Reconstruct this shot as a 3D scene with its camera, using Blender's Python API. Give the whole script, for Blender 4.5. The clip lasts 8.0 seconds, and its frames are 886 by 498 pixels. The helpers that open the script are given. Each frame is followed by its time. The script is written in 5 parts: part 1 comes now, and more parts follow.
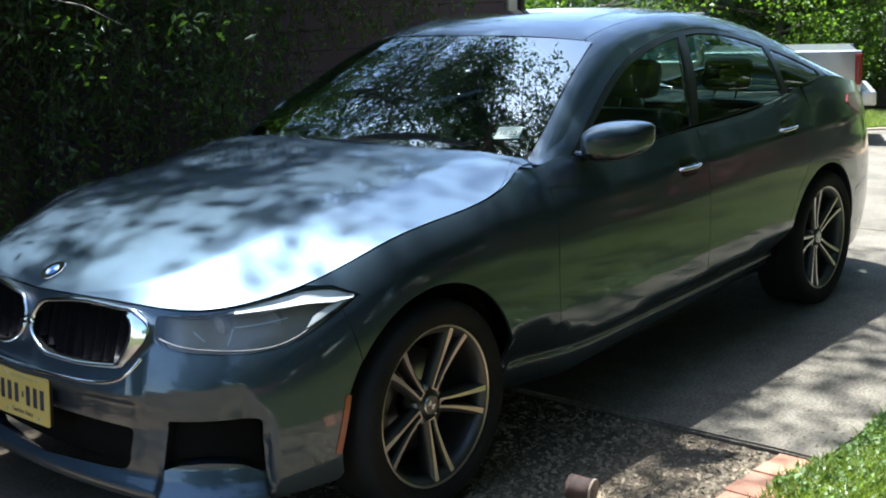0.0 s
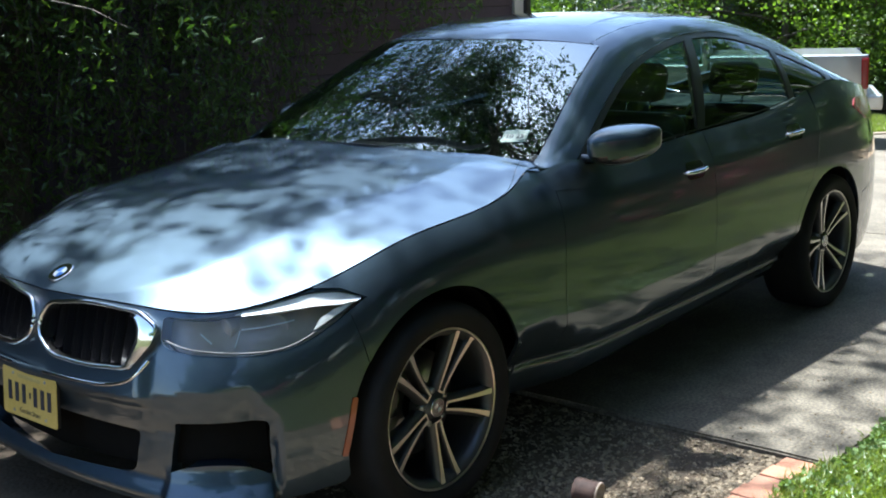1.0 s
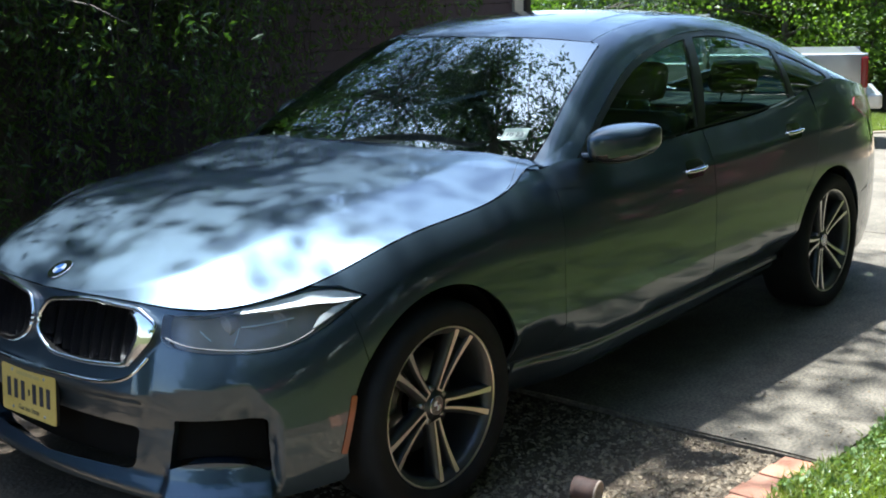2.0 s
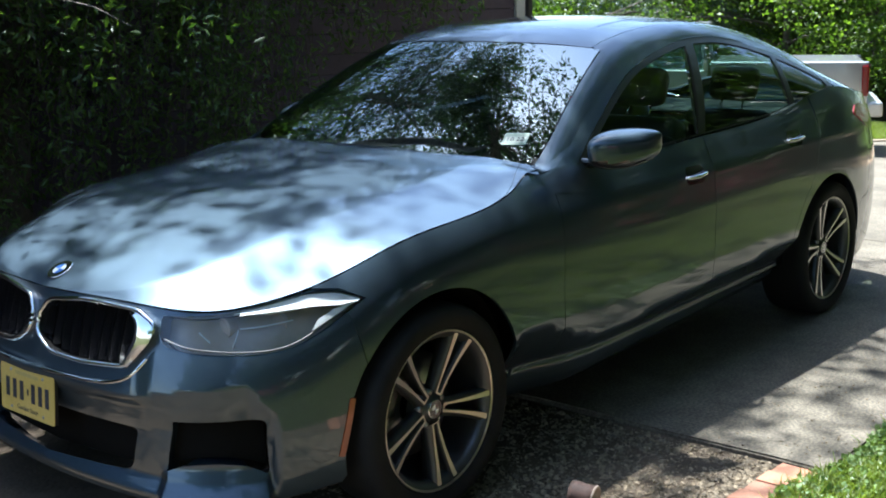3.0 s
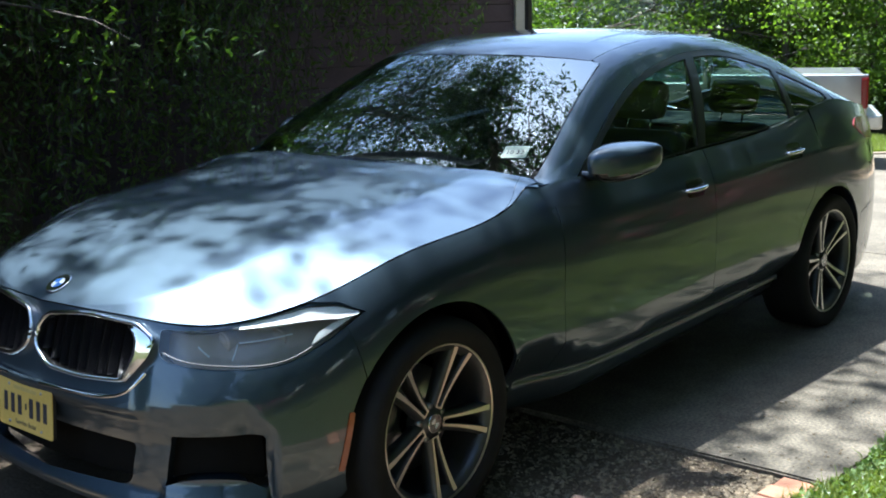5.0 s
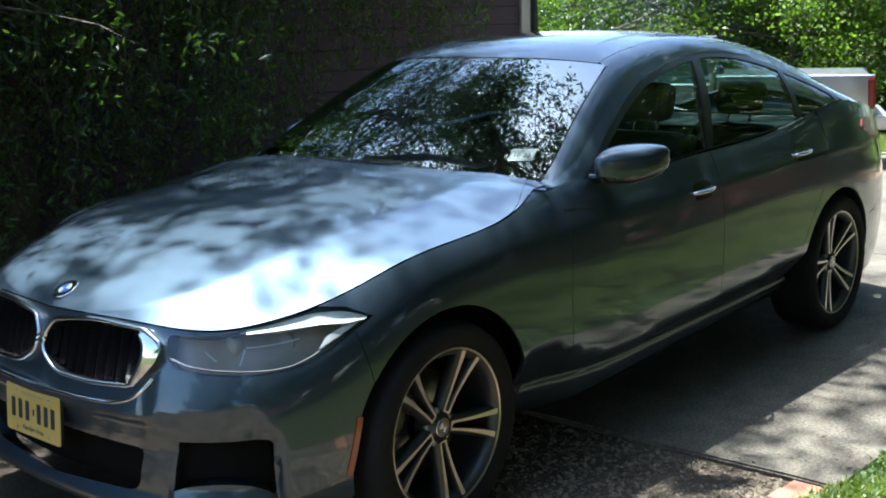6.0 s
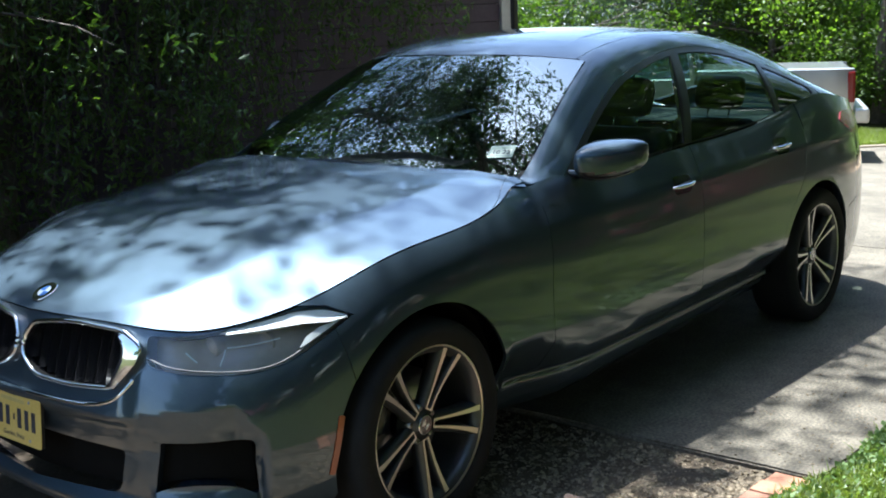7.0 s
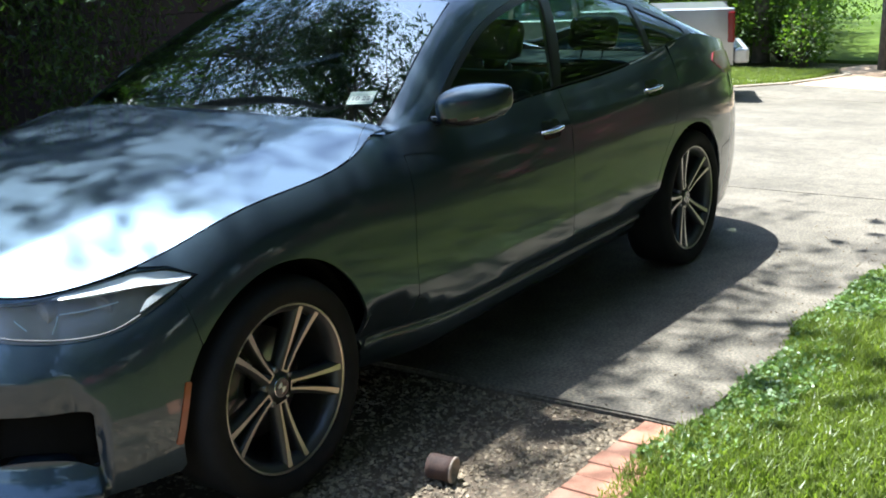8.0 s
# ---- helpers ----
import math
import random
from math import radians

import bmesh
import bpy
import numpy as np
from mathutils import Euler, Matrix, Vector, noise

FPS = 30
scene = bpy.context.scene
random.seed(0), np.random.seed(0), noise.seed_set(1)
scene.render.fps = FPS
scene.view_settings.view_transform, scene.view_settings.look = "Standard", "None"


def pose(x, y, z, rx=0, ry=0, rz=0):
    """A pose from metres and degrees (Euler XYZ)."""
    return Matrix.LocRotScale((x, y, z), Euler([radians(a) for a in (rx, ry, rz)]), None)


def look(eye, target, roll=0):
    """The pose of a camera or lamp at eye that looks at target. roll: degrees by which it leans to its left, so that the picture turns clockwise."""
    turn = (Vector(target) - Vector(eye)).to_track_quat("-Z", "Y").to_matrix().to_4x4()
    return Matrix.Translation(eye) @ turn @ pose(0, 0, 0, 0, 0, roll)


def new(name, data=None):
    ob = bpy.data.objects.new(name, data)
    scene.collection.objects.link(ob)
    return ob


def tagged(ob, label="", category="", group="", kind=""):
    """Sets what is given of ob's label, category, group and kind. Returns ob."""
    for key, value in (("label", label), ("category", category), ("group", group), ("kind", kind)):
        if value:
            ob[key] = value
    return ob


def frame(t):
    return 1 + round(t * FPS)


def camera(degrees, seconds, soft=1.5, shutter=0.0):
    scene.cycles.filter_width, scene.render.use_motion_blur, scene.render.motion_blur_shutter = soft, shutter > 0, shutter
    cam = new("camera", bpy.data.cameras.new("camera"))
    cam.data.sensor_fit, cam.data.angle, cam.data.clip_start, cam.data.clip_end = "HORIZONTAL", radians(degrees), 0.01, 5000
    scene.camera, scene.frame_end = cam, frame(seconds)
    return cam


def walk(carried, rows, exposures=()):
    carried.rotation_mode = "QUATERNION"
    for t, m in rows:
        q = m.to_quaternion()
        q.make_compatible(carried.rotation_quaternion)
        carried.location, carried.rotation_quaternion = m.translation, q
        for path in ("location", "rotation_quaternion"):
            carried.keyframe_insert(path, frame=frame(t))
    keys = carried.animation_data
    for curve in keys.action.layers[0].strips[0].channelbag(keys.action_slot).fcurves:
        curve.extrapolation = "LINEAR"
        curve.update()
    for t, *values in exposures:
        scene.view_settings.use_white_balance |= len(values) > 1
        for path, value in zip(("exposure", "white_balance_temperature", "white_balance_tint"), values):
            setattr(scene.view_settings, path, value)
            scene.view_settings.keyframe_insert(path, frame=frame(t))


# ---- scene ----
PATH = (
    (0.000, -2.687, -3.256, 1.629, -49.961, -12.306, 1.695),
    (0.500, -2.691, -3.258, 1.626, -49.700, -12.256, 1.455),
    (1.000, -2.693, -3.256, 1.627, -49.684, -12.111, 1.655),
    (2.500, -2.694, -3.251, 1.631, -49.684, -12.238, 1.197),
    (3.000, -2.698, -3.257, 1.629, -49.605, -12.033, 0.933),
    (3.500, -2.701, -3.254, 1.627, -49.692, -11.520, 0.950),
    (4.000, -2.696, -3.255, 1.630, -50.000, -11.397, 1.085),
    (5.500, -2.686, -3.244, 1.628, -49.399, -11.396, 1.058),
    (6.000, -2.683, -3.241, 1.632, -49.367, -11.307, 1.293),
    (6.500, -2.685, -3.249, 1.627, -49.330, -11.432, 1.226),
    (7.000, -2.675, -3.255, 1.628, -50.228, -11.396, 1.904),
    (7.200, -2.649, -3.254, 1.626, -50.853, -11.951, 2.231),
    (7.500, -2.590, -3.251, 1.623, -51.522, -13.155, 3.161),
    (7.700, -2.543, -3.249, 1.620, -52.050, -12.835, 3.075),
    (7.800, -2.518, -3.248, 1.618, -53.231, -13.278, 3.117),
    (7.900, -2.492, -3.246, 1.617, -54.343, -13.816, 2.411),
    (8.000, -2.465, -3.245, 1.615, -55.423, -14.311, 1.947),
)
cam = camera(41.13, 8.0, soft=1.9)
walk(cam, [(t, pose(x, y, z, 90 + pitch, roll, yaw)) for t, x, y, z, yaw, pitch, roll in PATH], exposures=((0.0, 2.16, 5800, 6), (8.0, 2.16, 5800, 6)))

# ---- light: high early-summer sun over the house, blue sky ----
SUN = Vector((0.05, 0.34, 1.0)).normalized()
world = bpy.data.worlds.new("sky")
scene.world = world
world.use_nodes = True
_n = world.node_tree.nodes
_sky = _n.new("ShaderNodeTexSky")
_sky.sky_type, _sky.sun_disc = "NISHITA", False
_sky.dust_density = 1.2
_sky.sun_elevation = math.asin(SUN.z)
_sky.sun_rotation = math.atan2(SUN.x, SUN.y)
world.node_tree.links.new(_sky.outputs["Color"], _n["Background"].inputs["Color"])
_n["Background"].inputs["Strength"].default_value = 0.106
sun = new("sun", bpy.data.lights.new("sun", "SUN"))
sun.data.energy, sun.data.angle, sun.data.color = 5.0, radians(0.55), (1.0, 0.975, 0.92)
sun.matrix_basis = look(SUN * 40, (0, 0, 0))

# ---- materials ----
def nodes_of(name):
    m = bpy.data.materials.new(name)
    m.use_nodes = True
    t = m.node_tree
    return m, t, t.nodes["Principled BSDF"]


def put(tree, socket, value):
    if hasattr(value, "links"):
        tree.links.new(value, socket)
    else:
        socket.default_value = value


def node(tree, kind, **inputs):
    n = tree.nodes.new(kind)
    for key, value in inputs.items():
        put(tree, n.inputs[key.replace("_", " ")], value)
    return n


def coords(tree, size, stretch=(1, 1, 1)):
    """Object coordinates in metres, so that one unit of the texture is size metres."""
    c = tree.nodes.new("ShaderNodeTexCoord")
    m = node(tree, "ShaderNodeMapping", Vector=c.outputs["Object"], Scale=tuple(f / size for f in stretch))
    return m.outputs["Vector"]


def noise_tex(tree, size, detail=4.0, rough=0.55, stretch=(1, 1, 1)):
    n = node(tree, "ShaderNodeTexNoise", Vector=coords(tree, size, stretch), Scale=1.0, Detail=detail, Roughness=rough)
    return n.outputs["Fac"]


def ramp(tree, fac, *stops):
    r = node(tree, "ShaderNodeValToRGB", Fac=fac)
    e = r.color_ramp.elements
    while len(e) < len(stops):
        e.new(0.5)
    for el, (p, c) in zip(e, stops):
        el.position, el.color = p, (*c, 1)
    return r.outputs["Color"]


def mix(tree, fac, a, b, blend="MIX"):
    n = tree.nodes.new("ShaderNodeMix")
    n.data_type, n.blend_type = "RGBA", blend
    put(tree, n.inputs[0], fac)
    for s, v in ((n.inputs[6], a), (n.inputs[7], b)):
        put(tree, s, v if hasattr(v, "links") else (*v, 1))
    return n.outputs[2]


def bump(tree, bsdf, height, strength, dist):
    b = node(tree, "ShaderNodeBump", Height=height, Strength=strength, Distance=dist)
    tree.links.new(b.outputs["Normal"], bsdf.inputs["Normal"])


def island(tree):
    return tree.nodes.new("ShaderNodeNewGeometry").outputs["Random Per Island"]


def obrand(tree):
    return tree.nodes.new("ShaderNodeObjectInfo").outputs["Random"]


def calc(tree, op, a, b=0.0, c=0.0):
    n = tree.nodes.new("ShaderNodeMath")
    n.operation = op
    for i, v in enumerate((a, b, c)):
        put(tree, n.inputs[i], v)
    return n.outputs[0]


def surface(name, dark, light, size=0.1, fine=0.01, rough=0.8, metal=0.0, relief=0.0, relief_size=None, coat=0.0, spread=None):
    """Two-scale variation between two colours, with fine relief; spread: pieces differ by object or by island."""
    m, t, b = nodes_of(name)
    fac = calc(t, "MULTIPLY_ADD", noise_tex(t, size), 0.6, calc(t, "MULTIPLY", noise_tex(t, fine, 3.0), 0.4))
    col = ramp(t, fac, (0.36, dark), (0.64, light))
    if spread:
        rnd = obrand(t) if spread == "object" else island(t)
        col = mix(t, 1.0, col, ramp(t, rnd, (0.0, (0.62, 0.62, 0.62)), (1.0, (1.25, 1.2, 1.12))), "MULTIPLY")
    put(t, b.inputs["Base Color"], col)
    b.inputs["Roughness"].default_value, b.inputs["Metallic"].default_value = rough, metal
    b.inputs["Coat Weight"].default_value = coat
    b.inputs["Coat Roughness"].default_value = 0.03
    if relief:
        bump(t, b, noise_tex(t, relief_size or fine, 4.0), 1.0, relief)
    return m


def plain(name, color, rough=0.5, metal=0.0, coat=0.0, grain=0.12, size=0.02):
    c = Vector(color)
    return surface(name, c * (1 - grain), c * (1 + grain), size * 6, size, rough, metal, coat=coat)


def glassy(name, tint, rough=0.0, gloss=0.045, sheen=(1, 1, 1)):
    """A thin pane: see-through, with a mirror gloss that grows towards grazing sight (gloss: its share when seen straight on)."""
    m, t, b = nodes_of(name)
    t.nodes.remove(b)
    out = t.nodes["Material Output"]
    tr = node(t, "ShaderNodeBsdfTransparent", Color=(*tint, 1))
    gl = node(t, "ShaderNodeBsdfGlossy", Roughness=rough, Color=(*sheen, 1))
    lw = node(t, "ShaderNodeLayerWeight", Blend=0.5)
    fac = calc(t, "MULTIPLY_ADD", calc(t, "POWER", lw.outputs["Facing"], 5.0), 1.0 - gloss, gloss)
    mx = node(t, "ShaderNodeMixShader", Fac=fac)
    t.links.new(tr.outputs[0], mx.inputs[1])
    t.links.new(gl.outputs[0], mx.inputs[2])
    t.links.new(mx.outputs[0], out.inputs["Surface"])
    return m


def paint_material():
    m, t, b = nodes_of("metallic_paint")
    flake = node(t, "ShaderNodeTexVoronoi", Vector=coords(t, 0.0012), Scale=1.0)
    dust = noise_tex(t, 0.35, 5.0)
    put(t, b.inputs["Base Color"], mix(t, flake.outputs["Distance"], (0.031, 0.047, 0.066), (0.068, 0.099, 0.132)))
    b.inputs["Metallic"].default_value = 0.95
    put(t, b.inputs["Roughness"], ramp(t, dust, (0.3, (0.47,) * 3), (0.7, (0.52,) * 3)))
    b.inputs["Coat Weight"].default_value, b.inputs["Coat Roughness"].default_value, b.inputs["Coat IOR"].default_value = 1.0, 0.05, 1.52
    return m


PAINT = paint_material()
BLACK = plain("black_plastic", (0.012, 0.012, 0.013), 0.55)
GLOSS = plain("gloss_black", (0.010, 0.010, 0.012), 0.12, coat=0.6)
LINER = plain("dark_liner", (0.006, 0.006, 0.006), 0.95)
LINER.node_tree.nodes["Principled BSDF"].inputs["Specular IOR Level"].default_value = 0.05
WINDOW_TRIM = plain("window_trim_black", (0.006, 0.006, 0.007), 0.30)
RUBBER = surface("tyre_rubber", (0.006, 0.006, 0.007), (0.013, 0.013, 0.013), 0.12, 0.004, 0.85, relief=0.0006)
RUBBER.node_tree.nodes["Principled BSDF"].inputs["Specular IOR Level"].default_value = 0.25
CHROME = plain("chrome", (0.75, 0.75, 0.76), 0.07, 1.0, grain=0.02)
ALLOY = plain("machined_alloy", (0.46, 0.45, 0.42), 0.28, 1.0, grain=0.05)
ALLOY_DARK = plain("dark_alloy", (0.07, 0.072, 0.078), 0.38, 0.6)
SATIN_CHROME = plain("satin_chrome", (0.72, 0.72, 0.73), 0.22, 1.0, grain=0.02)
STEEL = plain("brake_steel", (0.30, 0.30, 0.31), 0.35, 1.0)
GLASS = glassy("window_glass", (0.47, 0.61, 0.55))
PRIVACY = glassy("dark_window_glass", (0.16, 0.19, 0.18))
SHIELD = glassy("windshield_glass", (0.26, 0.32, 0.31), 0.0, 0.34, (0.86, 0.98, 1.0))
LENS = glassy("lamp_lens", (0.90, 0.92, 0.93), 0.16, 0.055)
RED = plain("red_lens", (0.17, 0.006, 0.008), 0.25, coat=0.3)
AMBER = plain("amber_lens", (0.24, 0.045, 0.010), 0.35, coat=0.5)
LEATHER = plain("black_leather", (0.020, 0.019, 0.018), 0.5)
WHITE = plain("white_enamel", (0.75, 0.75, 0.73), 0.3, coat=0.4)
BLUE = plain("blue_enamel", (0.03, 0.14, 0.45), 0.3, coat=0.4)


def concrete_material():
    """Old broom-finished concrete: broad stains, worn patches, pale and dark aggregate."""
    m, t, b = nodes_of("weathered_concrete")
    col = ramp(t, noise_tex(t, 1.1, 5.0, 0.6), (0.34, (0.088, 0.076, 0.058)), (0.66, (0.137, 0.119, 0.094)))
    worn = ramp(t, noise_tex(t, 0.16, 6.0, 0.7), (0.36, (0.76, 0.75, 0.72)), (0.60, (1.10, 1.09, 1.06)))
    col = mix(t, 1.0, col, worn, "MULTIPLY")
    grit = ramp(t, noise_tex(t, 0.013, 2.0, 0.5), (0.38, (0.74, 0.73, 0.71)), (0.50, (1.0, 1.0, 1.0)), (0.66, (1.45, 1.42, 1.36)))
    put(t, b.inputs["Base Color"], mix(t, 1.0, col, grit, "MULTIPLY"))
    b.inputs["Roughness"].default_value = 0.92
    bump(t, b, noise_tex(t, 0.014, 3.0), 1.0, 0.003)
    return m


CONCRETE = concrete_material()
GRAVEL_BED = surface("gravel_dirt", (0.045, 0.031, 0.019), (0.105, 0.076, 0.049), 0.14, 0.012, 0.95, relief=0.006, relief_size=0.02)
SOIL = surface("lawn_soil", (0.028, 0.042, 0.011), (0.085, 0.078, 0.036), 1.3, 0.02, 0.95, relief=0.012, relief_size=0.03)
SIDING = surface("dark_stained_siding", (0.060, 0.043, 0.060), (0.090, 0.068, 0.090), 0.3, 0.02, 0.8)
TRIM_WHITE = surface("weathered_white_trim", (0.42, 0.42, 0.40), (0.62, 0.62, 0.60), 0.2, 0.01, 0.6)
ROOFING = surface("asphalt_shingle", (0.05, 0.048, 0.046), (0.10, 0.095, 0.09), 0.3, 0.02, 0.95, relief=0.003)
BRICK = surface("red_brick", (0.22, 0.098, 0.060), (0.34, 0.170, 0.112), 0.08, 0.006, 0.9, relief=0.0012, spread="object")
STONE = surface("gravel_stone", (0.078, 0.061, 0.040), (0.31, 0.252, 0.178), 0.03, 0.004, 0.9, spread="island")
CLAY = surface("brown_clay", (0.030, 0.016, 0.012), (0.065, 0.034, 0.025), 0.05, 0.005, 0.8, relief=0.0006)
CUT = surface("cut_clay", (0.26, 0.20, 0.16), (0.44, 0.36, 0.29), 0.02, 0.004, 0.8)
FAR_LAWN = surface("mown_lawn", (0.045, 0.075, 0.010), (0.085, 0.120, 0.020), 1.2, 0.05, 0.9, relief=0.01, relief_size=0.04)
DIRT = surface("orange_dirt", (0.27, 0.18, 0.11), (0.40, 0.29, 0.19), 0.6, 0.03, 0.95, relief=0.004)
KERB = surface("kerb_stone", (0.15, 0.120, 0.085), (0.23, 0.185, 0.13), 0.2, 0.01, 0.9, relief=0.001)
for _m in (FAR_LAWN, SOIL):
    _m.node_tree.nodes["Principled BSDF"].inputs["Specular IOR Level"].default_value = 0.08
BARK = surface("grey_bark", (0.055, 0.045, 0.036), (0.15, 0.125, 0.10), 0.12, 0.012, 0.95, relief=0.012, relief_size=0.03)
SILVER = plain("silver_paint", (0.42, 0.43, 0.45), 0.34, 0.8, coat=0.7, grain=0.03)


def leaf_material(name, dark, light, glow=0.45):
    m, t, b = nodes_of(name)
    col = ramp(t, island(t), (0.0, dark), (0.55, tuple(0.5 * (p + q) for p, q in zip(dark, light))), (1.0, light))
    col = mix(t, noise_tex(t, 0.8), col, mix(t, 1.0, col, (0.65, 0.72, 0.6), "MULTIPLY"))
    put(t, b.inputs["Base Color"], col)
    b.inputs["Roughness"].default_value = 0.42
    tr = node(t, "ShaderNodeBsdfTranslucent", Color=mix(t, 1.0, col, (1.35, 1.5, 0.55), "MULTIPLY"))
    mx = node(t, "ShaderNodeMixShader", Fac=glow)
    t.links.new(b.outputs[0], mx.inputs[1])
    t.links.new(tr.outputs[0], mx.inputs[2])
    t.links.new(mx.outputs[0], t.nodes["Material Output"].inputs["Surface"])
    return m


LEAF = leaf_material("leaf_green", (0.050, 0.092, 0.014), (0.13, 0.20, 0.034), 0.5)
LEAF_VINE = leaf_material("vine_leaf", (0.065, 0.105, 0.040), (0.15, 0.22, 0.075))
LEAF_DARK = leaf_material("leaf_dark", (0.030, 0.062, 0.014), (0.080, 0.135, 0.026), 0.4)
LEAF_DEEP = leaf_material("leaf_deep", (0.012, 0.026, 0.008), (0.035, 0.060, 0.014), 0.3)
LEAF_MAPLE = leaf_material("leaf_maple", (0.060, 0.110, 0.017), (0.155, 0.225, 0.044), 0.6)
NEEDLE = leaf_material("spruce_needle", (0.035, 0.058, 0.048), (0.090, 0.125, 0.110), 0.15)
GRASS = leaf_material("grass_blade", (0.105, 0.142, 0.030), (0.265, 0.300, 0.082), 0.5)
CLOVER = leaf_material("clover_leaf", (0.100, 0.165, 0.058), (0.235, 0.315, 0.135), 0.3)
PETAL = leaf_material("azalea_petal", (0.55, 0.07, 0.20), (0.80, 0.24, 0.42), 0.3)
BLOOM = leaf_material("white_bloom", (0.45, 0.45, 0.34), (0.75, 0.74, 0.62), 0.3)

# ---- building ----
def mesh_of(name, verts, faces, material, normals=None, smooth=True):
    me = bpy.data.meshes.new(name)
    me.from_pydata([tuple(map(float, v)) for v in verts], [], [tuple(int(i) for i in f) for f in faces])
    if smooth:
        me.shade_smooth()
    if normals is not None:
        me.normals_split_custom_set_from_vertices([tuple(map(float, n)) for n in normals])
    me.materials.append(material)
    return me


def link(name, me, parent=None, label="", m=None):
    ob = new(name, me)
    if parent:
        ob.parent = parent
    if m is not None:
        ob.matrix_basis = m
    if label:
        tagged(ob, label=label)
    return ob


def part(name, bm, material, parent=None, label="", smooth=False, m=None):
    """One mesh object from a bmesh."""
    me = bpy.data.meshes.new(name)
    bm.to_mesh(me)
    bm.free()
    if smooth:
        me.shade_smooth()
    me.materials.append(material)
    return link(name, me, parent, label, m)


def thing(name, label, category, m=None, group="", kind=""):
    """An Empty at a thing's base."""
    ob = new(name)
    ob.empty_display_size = 0.2
    if m is not None:
        ob.matrix_basis = m
    return tagged(ob, label, category, group, kind)


def box(bm, c, d, r=0.0, m=None):
    """A box of size d round c, its edges rounded by r."""
    mm = Matrix.Translation(c) @ Matrix.Diagonal((*d, 1))
    g = bmesh.ops.create_cube(bm, size=1, matrix=(m @ mm) if m is not None else mm)
    if r:
        es = list({e for v in g["verts"] for e in v.link_edges})
        bmesh.ops.bevel(bm, geom=es, offset=r, segments=2, affect="EDGES", profile=0.5)
    return bm


def lathe(profile, n=48, axis="y", arc=2 * math.pi):
    """A turned form: profile of (radius, along the axis)."""
    vs, fs, k = [], [], len(profile)
    closed = arc > 6.28
    m = n if closed else n + 1
    for i in range(m):
        a = arc * i / n
        for r, h in profile:
            p = (r * math.cos(a), h, r * math.sin(a))
            vs.append(p if axis == "y" else (p[0], p[2], p[1]) if axis == "z" else (p[1], p[0], p[2]))
    for i in range(n):
        j = (i + 1) % m
        for q in range(k - 1):
            fs.append((i * k + q, j * k + q, j * k + q + 1, i * k + q + 1))
    return vs, fs


def tube(points, radius, n=6):
    """A round bar along points; radius may be one number or one for each point."""
    pts = [Vector(p) for p in points]
    rs = [radius] * len(pts) if isinstance(radius, (int, float)) else radius
    vs, fs = [], []
    up = Vector((0, 0, 1))
    for i, p in enumerate(pts):
        d = (pts[min(i + 1, len(pts) - 1)] - pts[max(i - 1, 0)]).normalized()
        a = d.cross(up if abs(d.z) < 0.95 else Vector((1, 0, 0))).normalized()
        b = d.cross(a)
        vs += [p + (a * math.cos(2 * math.pi * k / n) + b * math.sin(2 * math.pi * k / n)) * rs[i] for k in range(n)]
    for i in range(len(pts) - 1):
        for k in range(n):
            j = (k + 1) % n
            fs.append((i * n + k, i * n + j, i * n + n + j, i * n + n + k))
    fs.append(tuple(range(n))[::-1])
    fs.append(tuple(range((len(pts) - 1) * n, len(pts) * n)))
    return vs, fs


def outline(points, step=0.012, r=0.0):
    """A closed outline: corners (u, v) or (u, v, radius), rounded, stepped evenly."""
    n = len(points)
    P = [Vector(p[:2]) for p in points]
    R = [p[2] if len(p) > 2 else r for p in points]
    raw = []
    for i in range(n):
        a, b, c = P[i - 1], P[i], P[(i + 1) % n]
        k = min(R[i], 0.48 * (a - b).length, 0.48 * (c - b).length)
        if k < 1e-4:
            raw.append(b)
            continue
        p, q = b + (a - b).normalized() * k, b + (c - b).normalized() * k
        raw += [(1 - t) ** 2 * p + 2 * t * (1 - t) * b + t * t * q for t in (0, 0.17, 0.33, 0.5, 0.67, 0.83, 1)]
    out = []
    for i, p in enumerate(raw):
        q = raw[(i + 1) % len(raw)]
        k = max(1, int((q - p).length / step))
        out += [p.lerp(q, j / k) for j in range(k)]
    return np.array([tuple(p) for p in out])


def inside(pts, loops):
    """Even-odd test of points against closed loops."""
    x, y = pts[:, 0], pts[:, 1]
    res = np.zeros(len(pts), bool)
    for L in loops:
        a, b = L, np.roll(L, -1, 0)
        for (ax, ay), (bx, by) in zip(a, b):
            hit = ((ay > y) != (by > y)) & (x < (bx - ax) * (y - ay) / (by - ay + 1e-12) + ax)
            res ^= hit
    return res


